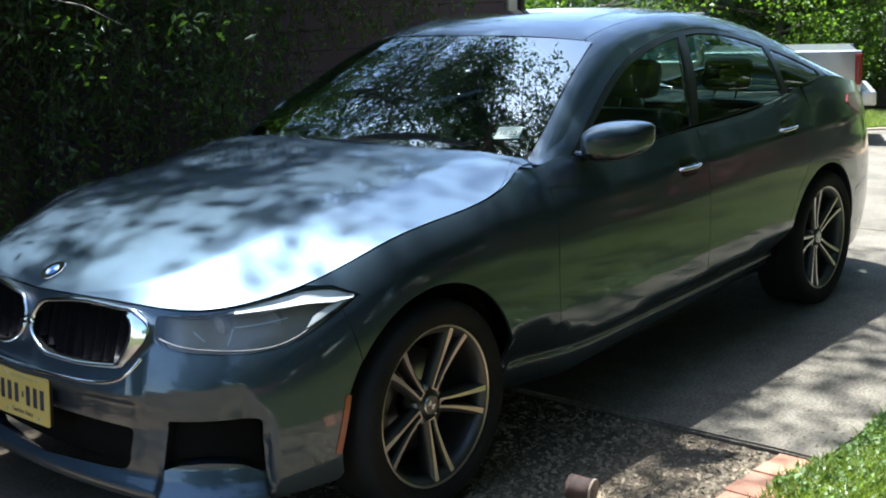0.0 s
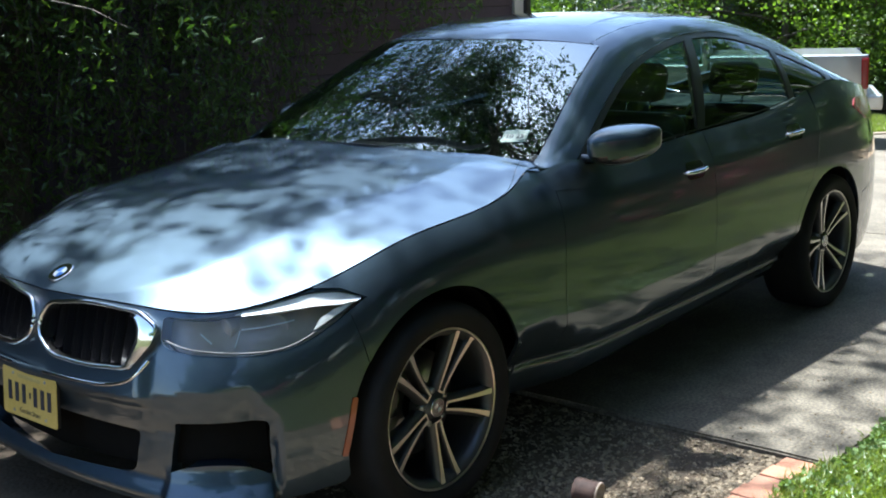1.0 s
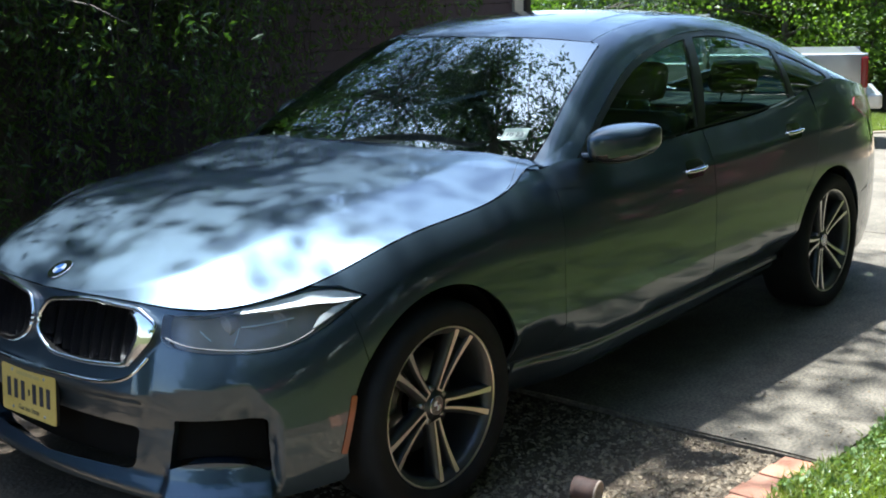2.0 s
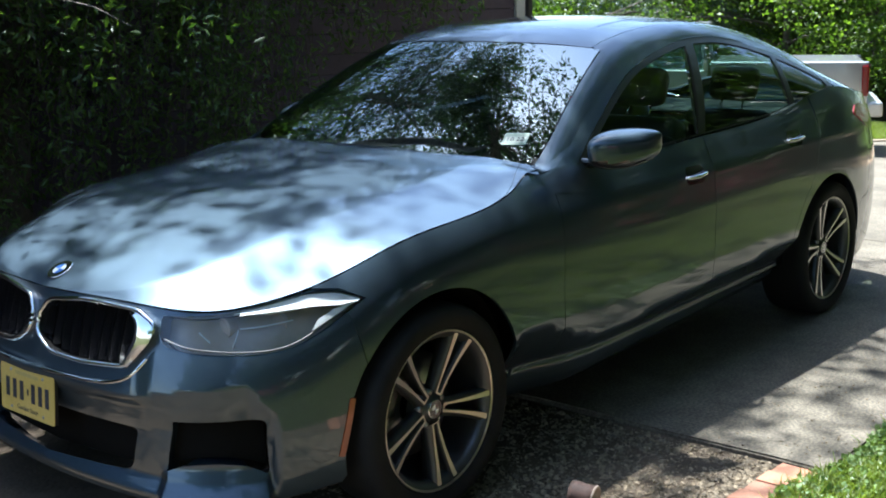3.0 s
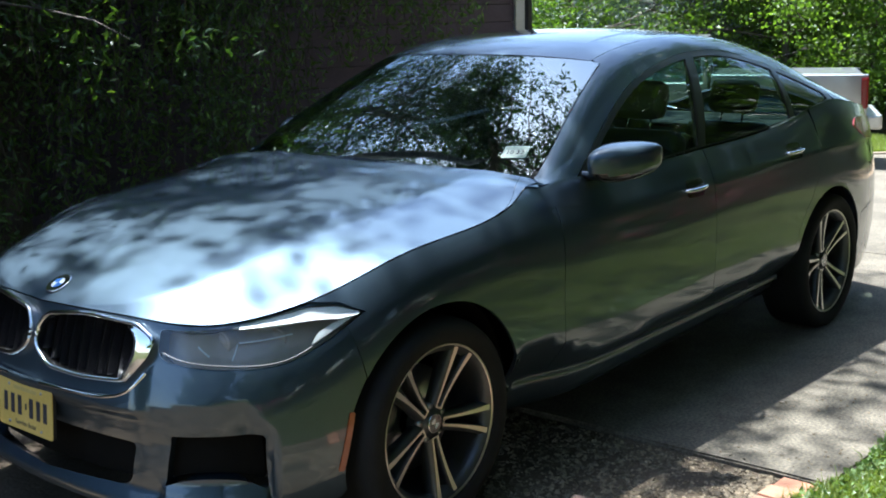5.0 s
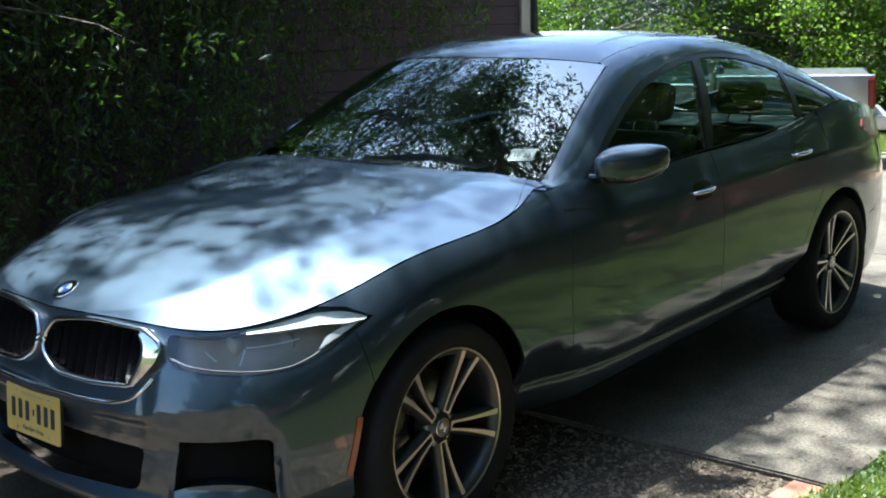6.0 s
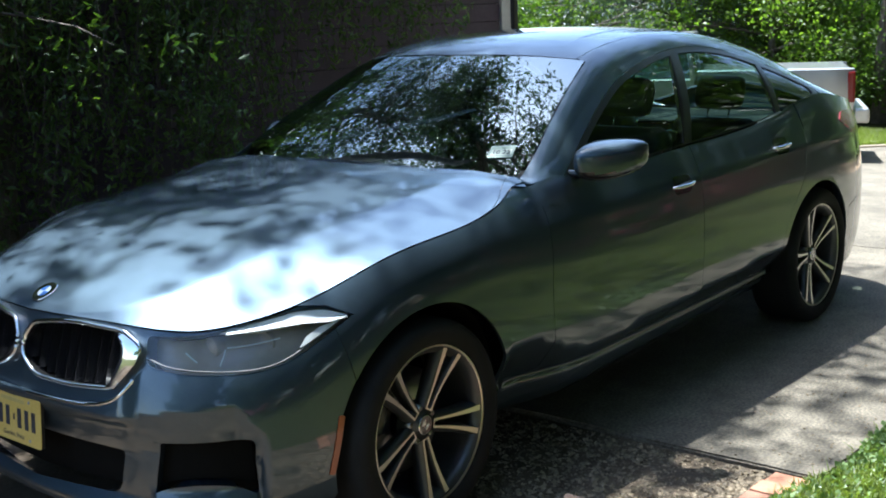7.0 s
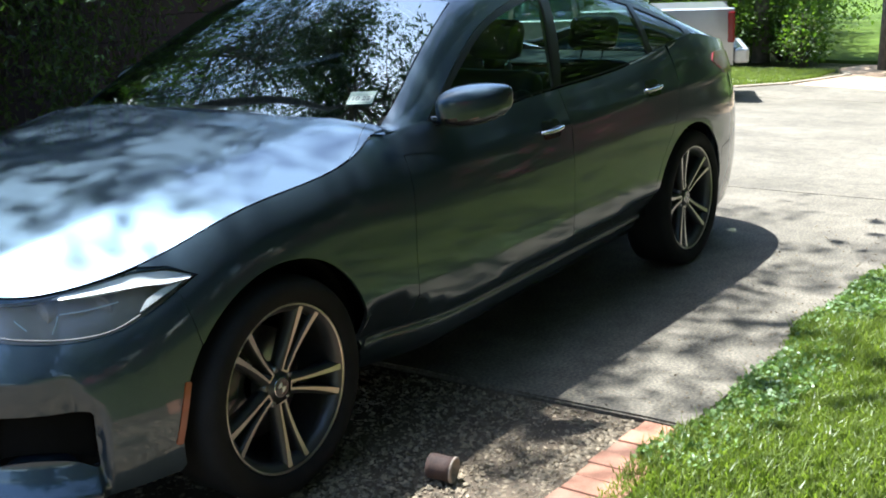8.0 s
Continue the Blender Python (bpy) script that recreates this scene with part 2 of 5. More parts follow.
def trimmed(loops, to3d, grid=0.035, lift=0.0, rim=0.012, flip=False):
    """A panel: the surface to3d(u, v) within outlines, its edge turned in by rim. Returns vertices, faces, normals."""
    from mathutils.geometry import delaunay_2d_cdt
    allp = np.concatenate(loops)
    lo, hi = allp.min(0), allp.max(0)
    gu, gv = np.meshgrid(np.arange(lo[0], hi[0], grid), np.arange(lo[1], hi[1], grid))
    g = np.stack([gu.ravel(), gv.ravel()], 1) + grid / 2
    g = g[inside(g, loops)]
    if len(g):
        near = np.min(np.hypot(g[:, None, 0] - allp[None, :, 0], g[:, None, 1] - allp[None, :, 1]), 1)
        g = g[near > grid * 0.45]
    pts = np.concatenate([allp, g])
    edges, k = [], 0
    for L in loops:
        edges += [(k + i, k + (i + 1) % len(L)) for i in range(len(L))]
        k += len(L)
    v2, _, f2, *_ = delaunay_2d_cdt([Vector(p) for p in pts], edges, [], 0, 1e-6)
    v2 = np.array([tuple(p) for p in v2])
    f2 = np.array([f for f in f2])
    f2 = f2[inside(v2[f2].mean(1), loops)]
    e = 2e-3
    p = to3d(v2[:, 0], v2[:, 1])
    du = to3d(v2[:, 0] + e, v2[:, 1]) - to3d(v2[:, 0] - e, v2[:, 1])
    dv = to3d(v2[:, 0], v2[:, 1] + e) - to3d(v2[:, 0], v2[:, 1] - e)
    nrm = np.cross(du, dv)
    nrm /= np.linalg.norm(nrm, axis=1)[:, None] + 1e-12
    if flip:
        nrm = -nrm
    tri = p[f2]
    fn = np.cross(tri[:, 1] - tri[:, 0], tri[:, 2] - tri[:, 0])
    bad = (fn * nrm[f2].mean(1)).sum(1) < 0
    f2[bad] = f2[bad][:, ::-1]
    p = p + nrm * lift
    verts, faces, norms = list(p), [tuple(f) for f in f2], list(nrm)
    if rim:
        cnt = {}
        for f in f2:
            for a, b in ((f[0], f[1]), (f[1], f[2]), (f[2], f[0])):
                cnt[(a, b)] = 1
        for a, b in [k for k in cnt if (k[1], k[0]) not in cnt]:
            i = len(verts)
            side = np.cross(p[b] - p[a], nrm[a] + nrm[b])
            side /= np.linalg.norm(side) + 1e-12
            verts += [p[a], p[b], p[b] - nrm[b] * rim, p[a] - nrm[a] * rim]
            norms += [side] * 4
            faces.append((i + 1, i, i + 3, i + 2))
    return verts, faces, norms


def mirror(data):
    v, f, n = data
    s = np.array([1, -1, 1])
    return [np.array(a) * s for a in v], [tuple(q)[::-1] for q in f], [np.array(a) * s for a in n]


def grid_mesh(P):
    """Vertices and faces of a grid of points (rows, columns, 3)."""
    r, c = P.shape[:2]
    fs = [(i * c + j, i * c + j + 1, (i + 1) * c + j + 1, (i + 1) * c + j) for i in range(r - 1) for j in range(c - 1)]
    return list(P.reshape(-1, 3)), fs

# ---- the ground ----
def fall(x):
    """The drive lies level round the car and drops gently towards the road."""
    return -0.06 * min(max(x - 5.0, 0.0), 8.0)


def sheet(name, xs, ys, material, lift=0.0, label="", category="ground", wave=0.0):
    vs = [(x, y, fall(x) + lift + wave * noise.noise((x * 0.9, y * 0.9, 3.1))) for x in xs for y in ys]
    n = len(ys)
    fs = [(i * n + j, (i + 1) * n + j, (i + 1) * n + j + 1, i * n + j + 1) for i in range(len(xs) - 1) for j in range(n - 1)]
    return tagged(link(name, mesh_of(name, vs, fs, material)), label, category, kind="structure")


FAR_X = [-400, -60, -20, -8, -3, -1, 0, 1, 2, 3, 4, 5, 6, 7, 8, 10, 12, 13, 14, 16, 20, 30, 60, 400]
FAR_Y = [-400, -80, -30, -14, -8, -5, -3, -1.8, 0, 2, 4, 8, 14, 30, 80, 400]
sheet("ground", FAR_X, FAR_Y, SOIL, -0.06, "green lawn on dark soil reaching to the woods")


def slab(name, outline2d, top, depth, material, label, category="pavement"):
    """A poured slab with slightly worn edges, following the fall of the ground."""
    bm = bmesh.new()
    vs = [bm.verts.new((x, y, fall(x) + top)) for x, y in outline2d]
    f = bm.faces.new(vs)
    r = bmesh.ops.extrude_face_region(bm, geom=[f])
    for v in r["geom"]:
        if isinstance(v, bmesh.types.BMVert):
            v.co.z -= depth
    bmesh.ops.recalc_face_normals(bm, faces=bm.faces)
    edges = [e for e in bm.edges if all(v.co.z > fall(v.co.x) + top - 0.001 for v in e.verts)]
    bmesh.ops.bevel(bm, geom=edges, offset=0.008, segments=2, affect="EDGES")
    return tagged(part(name, bm, material), label, category, kind="structure")


# concrete drive: slab edge at x 1.08 abreast of the car, widening towards the road
DRIVE_Z = 0.0
edge_wob = [(1.08 + 0.006 * math.sin(7 * y), y) for y in np.linspace(3.0, -1.76, 25)]
slab("driveway", edge_wob + [(2.4, -1.78), (4.0, -1.84), (5.0, -1.9), (5.0, 3.0)], DRIVE_Z, 0.12, CONCRETE, "pale weathered concrete driveway slab")
slab("driveway", [(5.0, 3.0), (5.0, -1.9), (9.0, -2.6), (13.0, -4.2), (13.0, 8.0), (9.0, 8.0), (6.2, 4.0)], DRIVE_Z, 0.12, CONCRETE, "pale weathered concrete driveway slab")
slab("road", [(13.0, 8.0), (13.0, -4.2), (14.2, -40.0), (17.0, -40.0), (16.6, 0.2), (16.0, 1.9), (15.0, 2.35), (14.0, 3.0), (13.7, 8.0)], DRIVE_Z, 0.12, CONCRETE, "sunlit concrete road beyond the driveway", "road")
slab("pavement", [(14.50, 2.40), (14.1, 0.8), (13.9, -3.0), (15.0, -30.0), (19.0, -30.0), (17.5, 2.2), (16.8, 2.4), (15.95, 1.97), (15.2, 2.19)], 0.004, 0.12, DIRT, "orange-brown dirt verge along the road")
# kerb stones along the far lawn
kerb_line = [(13.70, 6.2), (13.72, 5.0), (13.75, 3.9), (13.95, 3.05), (14.6, 2.48), (15.3, 2.2), (15.95, 2.0), (16.35, 2.2)]
kerb = thing("kerb", "low pale stone kerb edging the far lawn", "kerb", kind="structure")
for (ax, ay), (bx, by) in zip(kerb_line, kerb_line[1:]):
    d = Vector((bx - ax, by - ay, 0))
    m = pose((ax + bx) / 2, (ay + by) / 2, fall(13) - 0.035, rz=math.degrees(math.atan2(d.y, d.x)))
    part("kerb_stone", box(bmesh.new(), (0, 0, 0), (d.length - 0.012, 0.12, 0.12), 0.02), KERB, kerb, m=m)
far_lawn = [(13.80, 9.0), (13.82, 5.0), (13.86, 3.9), (14.0, 3.12), (14.62, 2.56), (15.32, 2.28), (15.95, 2.08), (16.3, 2.4), (16.6, 9.0)]
slab("lawn", far_lawn, 0.012, 0.16, SOIL, "sunlit strip of mown grass behind the kerb", "lawn")

slab("lawn", [(18.0, 0.2), (18.2, 3.2), (30.0, 7.6), (60.0, 14.0), (60.0, -8.0), (24.0, -4.0)], 0.0, 0.1, FAR_LAWN, "wide sunlit lawn beyond the road", "lawn")

# gravel bed beside the slab
gx, gy = np.linspace(-5.0, 1.078, 70), np.linspace(-1.80, 3.0, 66)
P = np.array([[(x, y, -0.018 + 0.010 * noise.noise((x * 3, y * 3, 0)) + 0.006 * noise.noise((x * 14, y * 14, 5))) for y in gy] for x in gx])
v, f = grid_mesh(P)
tagged(link("gravel_bed", mesh_of("gravel_bed", v, [q[::-1] for q in f], GRAVEL_BED)), "brown dirt bed under loose gravel", "ground", kind="structure")
rng = random.Random(4)


def pebbles(n, place, smallest, largest, seed):
    """Loose stones: squashed, chipped octahedra."""
    r = random.Random(seed)
    vs, fs = [], []
    for _ in range(n):
        x, y, z = place(r)
        s = smallest + (largest - smallest) * r.random() ** 2.1
        a, b, c = s * r.uniform(0.7, 1.3), s * r.uniform(0.5, 1.0), s * r.uniform(0.35, 0.7)
        t = Euler((r.uniform(-0.4, 0.4), r.uniform(-0.4, 0.4), r.uniform(0, 6.3))).to_matrix()
        k = len(vs)
        for dx, dy, dz in ((1, 0.2, 0), (0.1, 1, 0), (-1, 0.1, 0), (-0.2, -1, 0), (0.5, 0.4, 0.9), (-0.4, -0.3, 0.95), (0, 0, -0.7)):
            j = r.uniform(0.8, 1.2)
            vs.append(tuple(Vector((x, y, z)) + t @ Vector((dx * a * j, dy * b * j, dz * c))))
        fs += [(k + p, k + q, k + w) for p, q, w in ((0, 1, 4), (1, 2, 4), (2, 5, 4), (2, 3, 5), (3, 0, 5), (0, 4, 5), (1, 0, 6), (2, 1, 6), (3, 2, 6), (0, 3, 6))]
    return vs, fs


def in_bed(r):
    return r.uniform(-1.0, 1.06), (-1.585 + 1.3 * r.random() ** 1.4), -0.016


v, f = pebbles(17000, in_bed, 0.0025, 0.0155, 11)
tagged(link("gravel", mesh_of("gravel", v, f, STONE, smooth=False)), "loose tan and grey gravel on the dirt", "gravel", kind="stuff")
v, f = pebbles(900, lambda r: (r.uniform(1.1, 4.5), -1.77 + 0.55 * r.random() ** 1.6, 0.002), 0.002, 0.008, 12)
tagged(link("grit", mesh_of("grit", v, f, STONE, smooth=False)), "scattered grit and chips on the concrete", "grit", kind="stuff")

# brick edging: a course of bricks laid crosswise between gravel and lawn
edging = thing("brick_edging", "row of flush red bricks edging the gravel by the lawn", "edging", kind="structure")
bm = box(bmesh.new(), (0, 0, 0), (0.0985, 0.200, 0.062), 0.003)
brick_mesh = bpy.data.meshes.new("brick")
bm.to_mesh(brick_mesh)
bm.free()
brick_mesh.materials.append(BRICK)
for i in range(13):
    o = link("brick", brick_mesh, edging)
    o.matrix_basis = pose(1.015 - 0.101 * i, -1.695 + rng.uniform(-0.008, 0.008), -0.034 + rng.uniform(-0.003, 0.003), rng.uniform(-0.8, 0.8), rng.uniform(-1, 1), rng.uniform(-1.5, 1.5))

# cut pipe lying on the gravel
pipe = thing("pipe_stub", "short brown clay pipe stub with a pale cut end", "pipe", pose(0.325, -1.245, 0.032, 0, 4, -79))
v, f = lathe([(0.028, -0.035), (0.040, -0.035), (0.041, -0.02), (0.039, 0.02), (0.043, 0.045), (0.032, 0.048)], 24, axis="x")
link("pipe_wall", mesh_of("pipe_wall", v, f, CLAY), pipe)
v, f = lathe([(0.043, 0.0455), (0.0415, 0.051), (0.032, 0.051), (0.030, 0.01), (0.001, 0.005)], 24, axis="x")
link("pipe_rim", mesh_of("pipe_rim", v, f, CUT), pipe, "pale chipped rim")


# ---- plants ----
KIN = {"maple_tree": "maples at the edge of the woods", "garden_tree": "trees behind the lawn", "yard_tree": "trees round the house", "spruce_tree": "spruces in the woods",
       "azalea": "azaleas along the garden", "bush": "shrubs below the trees", "hanging_vine": "vines on the house wall"}


def leaf_cloud(points, size, seed, droop=0.3, slim=0.42):
    """One folded, pointed leaf at each point."""
    g = np.random.default_rng(seed)
    p = np.asarray(points, float)
    n = len(p)
    d = g.normal(size=(n, 3))
    d[:, 2] = d[:, 2] * 0.6 - droop
    d /= np.linalg.norm(d, axis=1)[:, None]
    w = np.cross(d, g.normal(size=(n, 3)))
    w /= np.linalg.norm(w, axis=1)[:, None]
    u = np.cross(w, d)
    s = (size * g.uniform(0.6, 1.25, n))[:, None]
    tip, mid = p + d * s, p + d * s * 0.45
    a, b = mid + w * s * slim * 0.5 + u * s * 0.08, mid - w * s * slim * 0.5 + u * s * 0.08
    vs = np.stack([p, a, tip, b], 1).reshape(-1, 3)
    k = np.arange(n)[:, None] * 4
    fs = np.concatenate([k + np.array([[0, 1, 2]]), k + np.array([[0, 2, 3]])])
    return vs, fs


def fast_mesh(name, vs, fs, material):
    me = bpy.data.meshes.new(name)
    me.from_pydata(vs.tolist(), [], fs.tolist())
    me.materials.append(material)
    return me


def tree(name, label, base, height, trunk, limbs, clump, leaves, size, leaf, seed, low=0.25, reach=0.45, droop=0.3, lean=(0, 0), slim=0.42, fill=None):
    """A tapered trunk, limbs with twigs, and a crown of single leaves round the twigs."""
    r, g = random.Random(seed), np.random.default_rng(seed)
    t = thing(name, label, "tree", Matrix.Translation(base), KIN.get(name, ""))
    path = [Vector((lean[0] * (i / 8) ** 1.5 + r.uniform(-1, 1) * 0.03 * height * (i / 8), lean[1] * (i / 8) ** 1.5 + r.uniform(-1, 1) * 0.03 * height * (i / 8), height * 0.92 * i / 8)) for i in range(9)]
    v, f = tube(path, [trunk * (1.25 if i == 0 else 1 - 0.1 * i) for i in range(9)], 10)
    link("trunk", mesh_of("trunk", v, f, BARK), t)
    spots, lv, lf = [], [], []
    for i in range(limbs):
        h = low + (0.97 - low) * (i + r.random()) / limbs
        k = h * 8
        p = path[int(k)].lerp(path[min(int(k) + 1, 8)], k % 1)
        a = i * 2.4 + r.uniform(-0.4, 0.4)
        L = height * reach * (1.15 - 0.75 * abs(h - 0.45)) * r.uniform(0.75, 1.1)
        q = [p + Vector((math.cos(a), math.sin(a), 0)) * L * s + Vector((0, 0, L * (0.38 * s - 0.38 * droop * 2 * s * s))) + Vector((r.uniform(-1, 1), r.uniform(-1, 1), r.uniform(-1, 1))) * 0.05 * L * s for s in (0, 0.25, 0.5, 0.75, 1.0)]
        v, f = tube(q, [trunk * 0.36 * (1 - 0.22 * j) * (1.1 - 0.5 * h) for j in range(5)], 5)
        lf += [tuple(c + len(lv) for c in face) for face in f]
        lv += v
        for j in range(clump):
            s = r.uniform(0.25, 1.05)
            c = q[min(int(s * 4), 3)].lerp(q[min(int(s * 4) + 1, 4)], (s * 4) % 1 if s < 1 else 1)
            o = Vector((r.gauss(0, 1), r.gauss(0, 1), r.gauss(0, 0.7))) * L * 0.17
            v, f = tube([c, c + o * 0.6 + Vector((0, 0, 0.03)), c + o], [trunk * 0.06, trunk * 0.04, trunk * 0.02], 3)
            lf += [tuple(cc + len(lv) for cc in face) for face in f]
            lv += v
            spots.append((c + o, L * 0.12))
    bough = []
    for c, rad, n in fill or ():
        c = Vector(c) - Vector(base)
        p = path[5].lerp(path[6], 0.5)
        v, f = tube([p, p.lerp(c, 0.5) + Vector((0, 0, 0.25)), c], [trunk * 0.3, trunk * 0.2, trunk * 0.08], 5)
        lf += [tuple(cc + len(lv) for cc in face) for face in f]
        lv += v
        tuft = np.array(c)[None] + g.normal(size=(max(4, n // 45), 3)) * np.array((rad, rad, rad * 0.6))
        bough.append(tuft[g.integers(0, len(tuft), n)] + g.normal(size=(n, 3)) * rad * 0.30)
    link("limb", mesh_of("limb", lv, lf, BARK), t)
    per = max(1, leaves // len(spots))
    sprays = []
    for c, s in spots:
        core = np.array(c)[None] + g.normal(size=(5, 3)) * np.array((s, s, s * 0.8))
        sprays.append(core[g.integers(0, 5, per)] + g.normal(size=(per, 3)) * s * np.array((0.42, 0.42, 0.26)))
    pts = np.concatenate(sprays + bough)
    v, f = leaf_cloud(pts, size, seed + 1, droop, slim)
    link("crown", fast_mesh("crown", v, f, leaf), t)
    return t


def shrub(name, label, base, dims, leaves, size, leaf, seed, bloom=None, blooms=0, category="shrub"):
    """A many-stemmed bush: stems fanning out, leaves in uneven clumps."""
    r, g = random.Random(seed), np.random.default_rng(seed)
    t = thing(name, label, category, Matrix.Translation(base), KIN.get(name, ""))
    lv, lf, spots = [], [], []
    for i in range(26):
        a, e = r.uniform(0, 6.3), r.random() ** 0.5
        tip = Vector((math.cos(a) * dims[0] * e * 0.5, math.sin(a) * dims[1] * e * 0.5, dims[2] * (0.95 - 0.45 * e * e) * r.uniform(0.6, 1.05)))
        v, f = tube([(0.1 * tip.x, 0.1 * tip.y, 0), 0.55 * tip + Vector((0, 0, 0.1)), tip], [0.02, 0.012, 0.004], 4)
        lf += [tuple(c + len(lv) for c in face) for face in f]
        lv += v
        spots += [tip, tip * 0.8, tip * 0.6 + Vector((r.gauss(0, 0.1), r.gauss(0, 0.1), 0))]
    link("stem", mesh_of("stems", lv, lf, BARK), t)
    s = np.array(dims) * 0.10
    per = leaves // len(spots)
    pts = np.concatenate([np.array(c)[None] + g.normal(size=(per, 3)) * s for c in spots])
    pts[:, 2] = np.abs(pts[:, 2])
    v, f = leaf_cloud(pts, size, seed, 0.1, 0.6)
    link("foliage", fast_mesh("foliage", v, f, leaf), t)
    if bloom:
        pts = np.concatenate([np.array(c)[None] + g.normal(size=(max(1, blooms // len(spots)), 3)) * s * 1.1 for c in spots])
        pts[:, 2] = np.abs(pts[:, 2])
        v, f = leaf_cloud(pts, size * 0.9, seed + 5, 0.0, 0.9)
        link("blossom", fast_mesh("blossom", v, f, bloom), t)
    return t


# tall tree by the house, its crown high over the car, and another behind the roof
# fill: unseen boughs added to shade car and gravel and darken the windshield's reflection
tree("shade_tree", "tall tree by the house with a spreading leafy crown, boughs added for shade", (0.70, 2.90, 0), 11.5, 0.10, 20, 12, 7600, 0.14, LEAF_DEEP, 21, low=0.66, reach=0.20, droop=0.35, lean=(2.35, 0.5), slim=0.36, fill=[((1.42, 1.95, 8.6), 0.24, 460), ((1.75, 2.15, 9.2), 0.3, 200), ((0.80, 2.35, 7.6), 0.34, 420), ((0.38, 2.60, 7.5), 0.30, 400), ((-0.15, 2.90, 7.4), 0.36, 460), ((0.30, 3.1, 7.8), 0.40, 360), ((-0.85, 3.0, 7.5), 0.45, 480), ((-0.45, 3.5, 7.5), 0.40, 420), ((-1.05, 3.5, 7.5), 0.40, 320), ((3.75, 4.25, 8.0), 0.40, 1300), ((3.1, 4.6, 8.1), 0.45, 1500), ((2.35, 4.0, 8.0), 0.40, 1200), ((3.9, 5.2, 8.3), 0.40, 1100), ((1.6, 3.9, 7.9), 0.35, 500)])
# two evergreens added to shade hood and ground ahead; the second stays unseen
tree("yard_tree", "dense evergreen beside the house, added for its shade", (-1.0, 2.85, 0), 6.4, 0.11, 20, 11, 17000, 0.06, LEAF_DARK, 23, low=0.25, reach=0.26, droop=0.4, slim=0.4)
tree("yard_tree", "dense evergreen beside the house, added for its shade", (-3.4, 2.5, 0), 5.6, 0.11, 20, 11, 9000, 0.10, LEAF_DARK, 25, low=0.2, reach=0.30, droop=0.4, slim=0.45)
tree("yard_tree", "dark leafy tree rising behind the house", (-0.8, 11.5, 0), 10.0, 0.20, 26, 12, 22000, 0.17, LEAF_DEEP, 24, low=0.25, reach=0.40, droop=0.4, slim=0.4)
tree("yard_tree", "dark leafy tree rising behind the house", (5.0, 10.8, 0), 17.0, 0.26, 52, 18, 48000, 0.15, LEAF_DEEP, 22, low=0.22, reach=0.27, droop=0.4, lean=(-0.4, -0.6), slim=0.42)


def curtain(name, label, x0, x1, y, z_low, z_high, strands, per, leaf, seed, size=0.085):
    """Hanging leafy shoots along a wall."""
    r, g = random.Random(seed), np.random.default_rng(seed)
    t = thing(name, label, "vine", Matrix.Translation((x0, y, 0)), KIN.get(name, ""))
    lv, lf, pts = [], [], []
    for i in range(strands):
        x, dy = r.uniform(0, x1 - x0), r.gauss(0, 0.16)
        top, low = z_high + r.uniform(-0.1, 0.3), z_low + (z_high - z_low) * 0.55 * r.random() ** 1.6
        line = [Vector((x + 0.22 * math.sin(4 * s + i), dy + 0.06 * math.cos(2 * s + i), top + (low - top) * s)) for s in np.linspace(0, 1, 7)]
        v, f = tube(line, 0.0025, 3)
        lf += [tuple(c + len(lv) for c in face) for face in f]
        lv += v
        for _ in range(per):
            s = r.random() * 6
            c = line[int(s)].lerp(line[min(int(s) + 1, 6)], s % 1)
            pts.append(tuple(c + Vector((r.gauss(0, 0.05), r.gauss(0, 0.05), r.gauss(0, 0.05)))))
    link("stem", mesh_of("shoots", lv, lf, BARK), t)
    v, f = leaf_cloud(pts, size, seed, 0.8, 0.36)
    link("foliage", fast_mesh("foliage", v, f, leaf), t)


curtain("hanging_vine", "dense dark vine hanging down the house wall", -0.6, 2.75, 2.72, 0.15, 3.0, 230, 130, LEAF_VINE, 31, 0.060)
curtain("hanging_vine", "leafy shoots hanging from the eave before the wall", 3.1, 4.7, 2.70, 1.25, 2.9, 60, 90, LEAF_VINE, 32, 0.065)
curtain("hanging_vine", "thin shoots with sunlit young leaves before the vine", -0.4, 3.4, 2.30, 0.5, 3.2, 26, 30, LEAF_MAPLE, 33, 0.05)

# ---- the house ----
WALL_Y = 3.2
house = thing("house", "single-storey house with dark stained siding and white corner trim", "house", Matrix.Translation((0, WALL_Y, 0)))
part("wall", box(bmesh.new(), (-1.1, 3.0, 1.35), (14.0, 5.9, 2.7)), LINER, house)
for i in range(18):
    part("siding_board", box(bmesh.new(), (-1.1, 0.03 + 0.004 * (i % 2), 0.08 + i * 0.152), (14.0, 0.03, 0.148), 0.004, pose(0, 0, 0)), SIDING, house)
part("corner_board", box(bmesh.new(), (5.95, 0.02, 1.35), (0.13, 0.06, 2.7), 0.004), TRIM_WHITE, house, "weathered white corner board")
part("downspout", box(bmesh.new(), (6.07, 0.0, 1.35), (0.07, 0.06, 2.7), 0.012), BLACK, house, "dark downspout")
for sgn in (0, 1):
    m = pose(-1.1, 0 if sgn == 0 else 6.0, 2.62, 20 if sgn == 0 else -20, 0, 0)
    part("roof", box(bmesh.new(), (0, 1.5 if sgn == 0 else -1.5, 0.05), (14.2, 3.75, 0.10), 0.01, m), ROOFING, house)
part("gutter", box(bmesh.new(), (-1.1, -0.30, 2.56), (14.2, 0.11, 0.10), 0.02), BLACK, house)

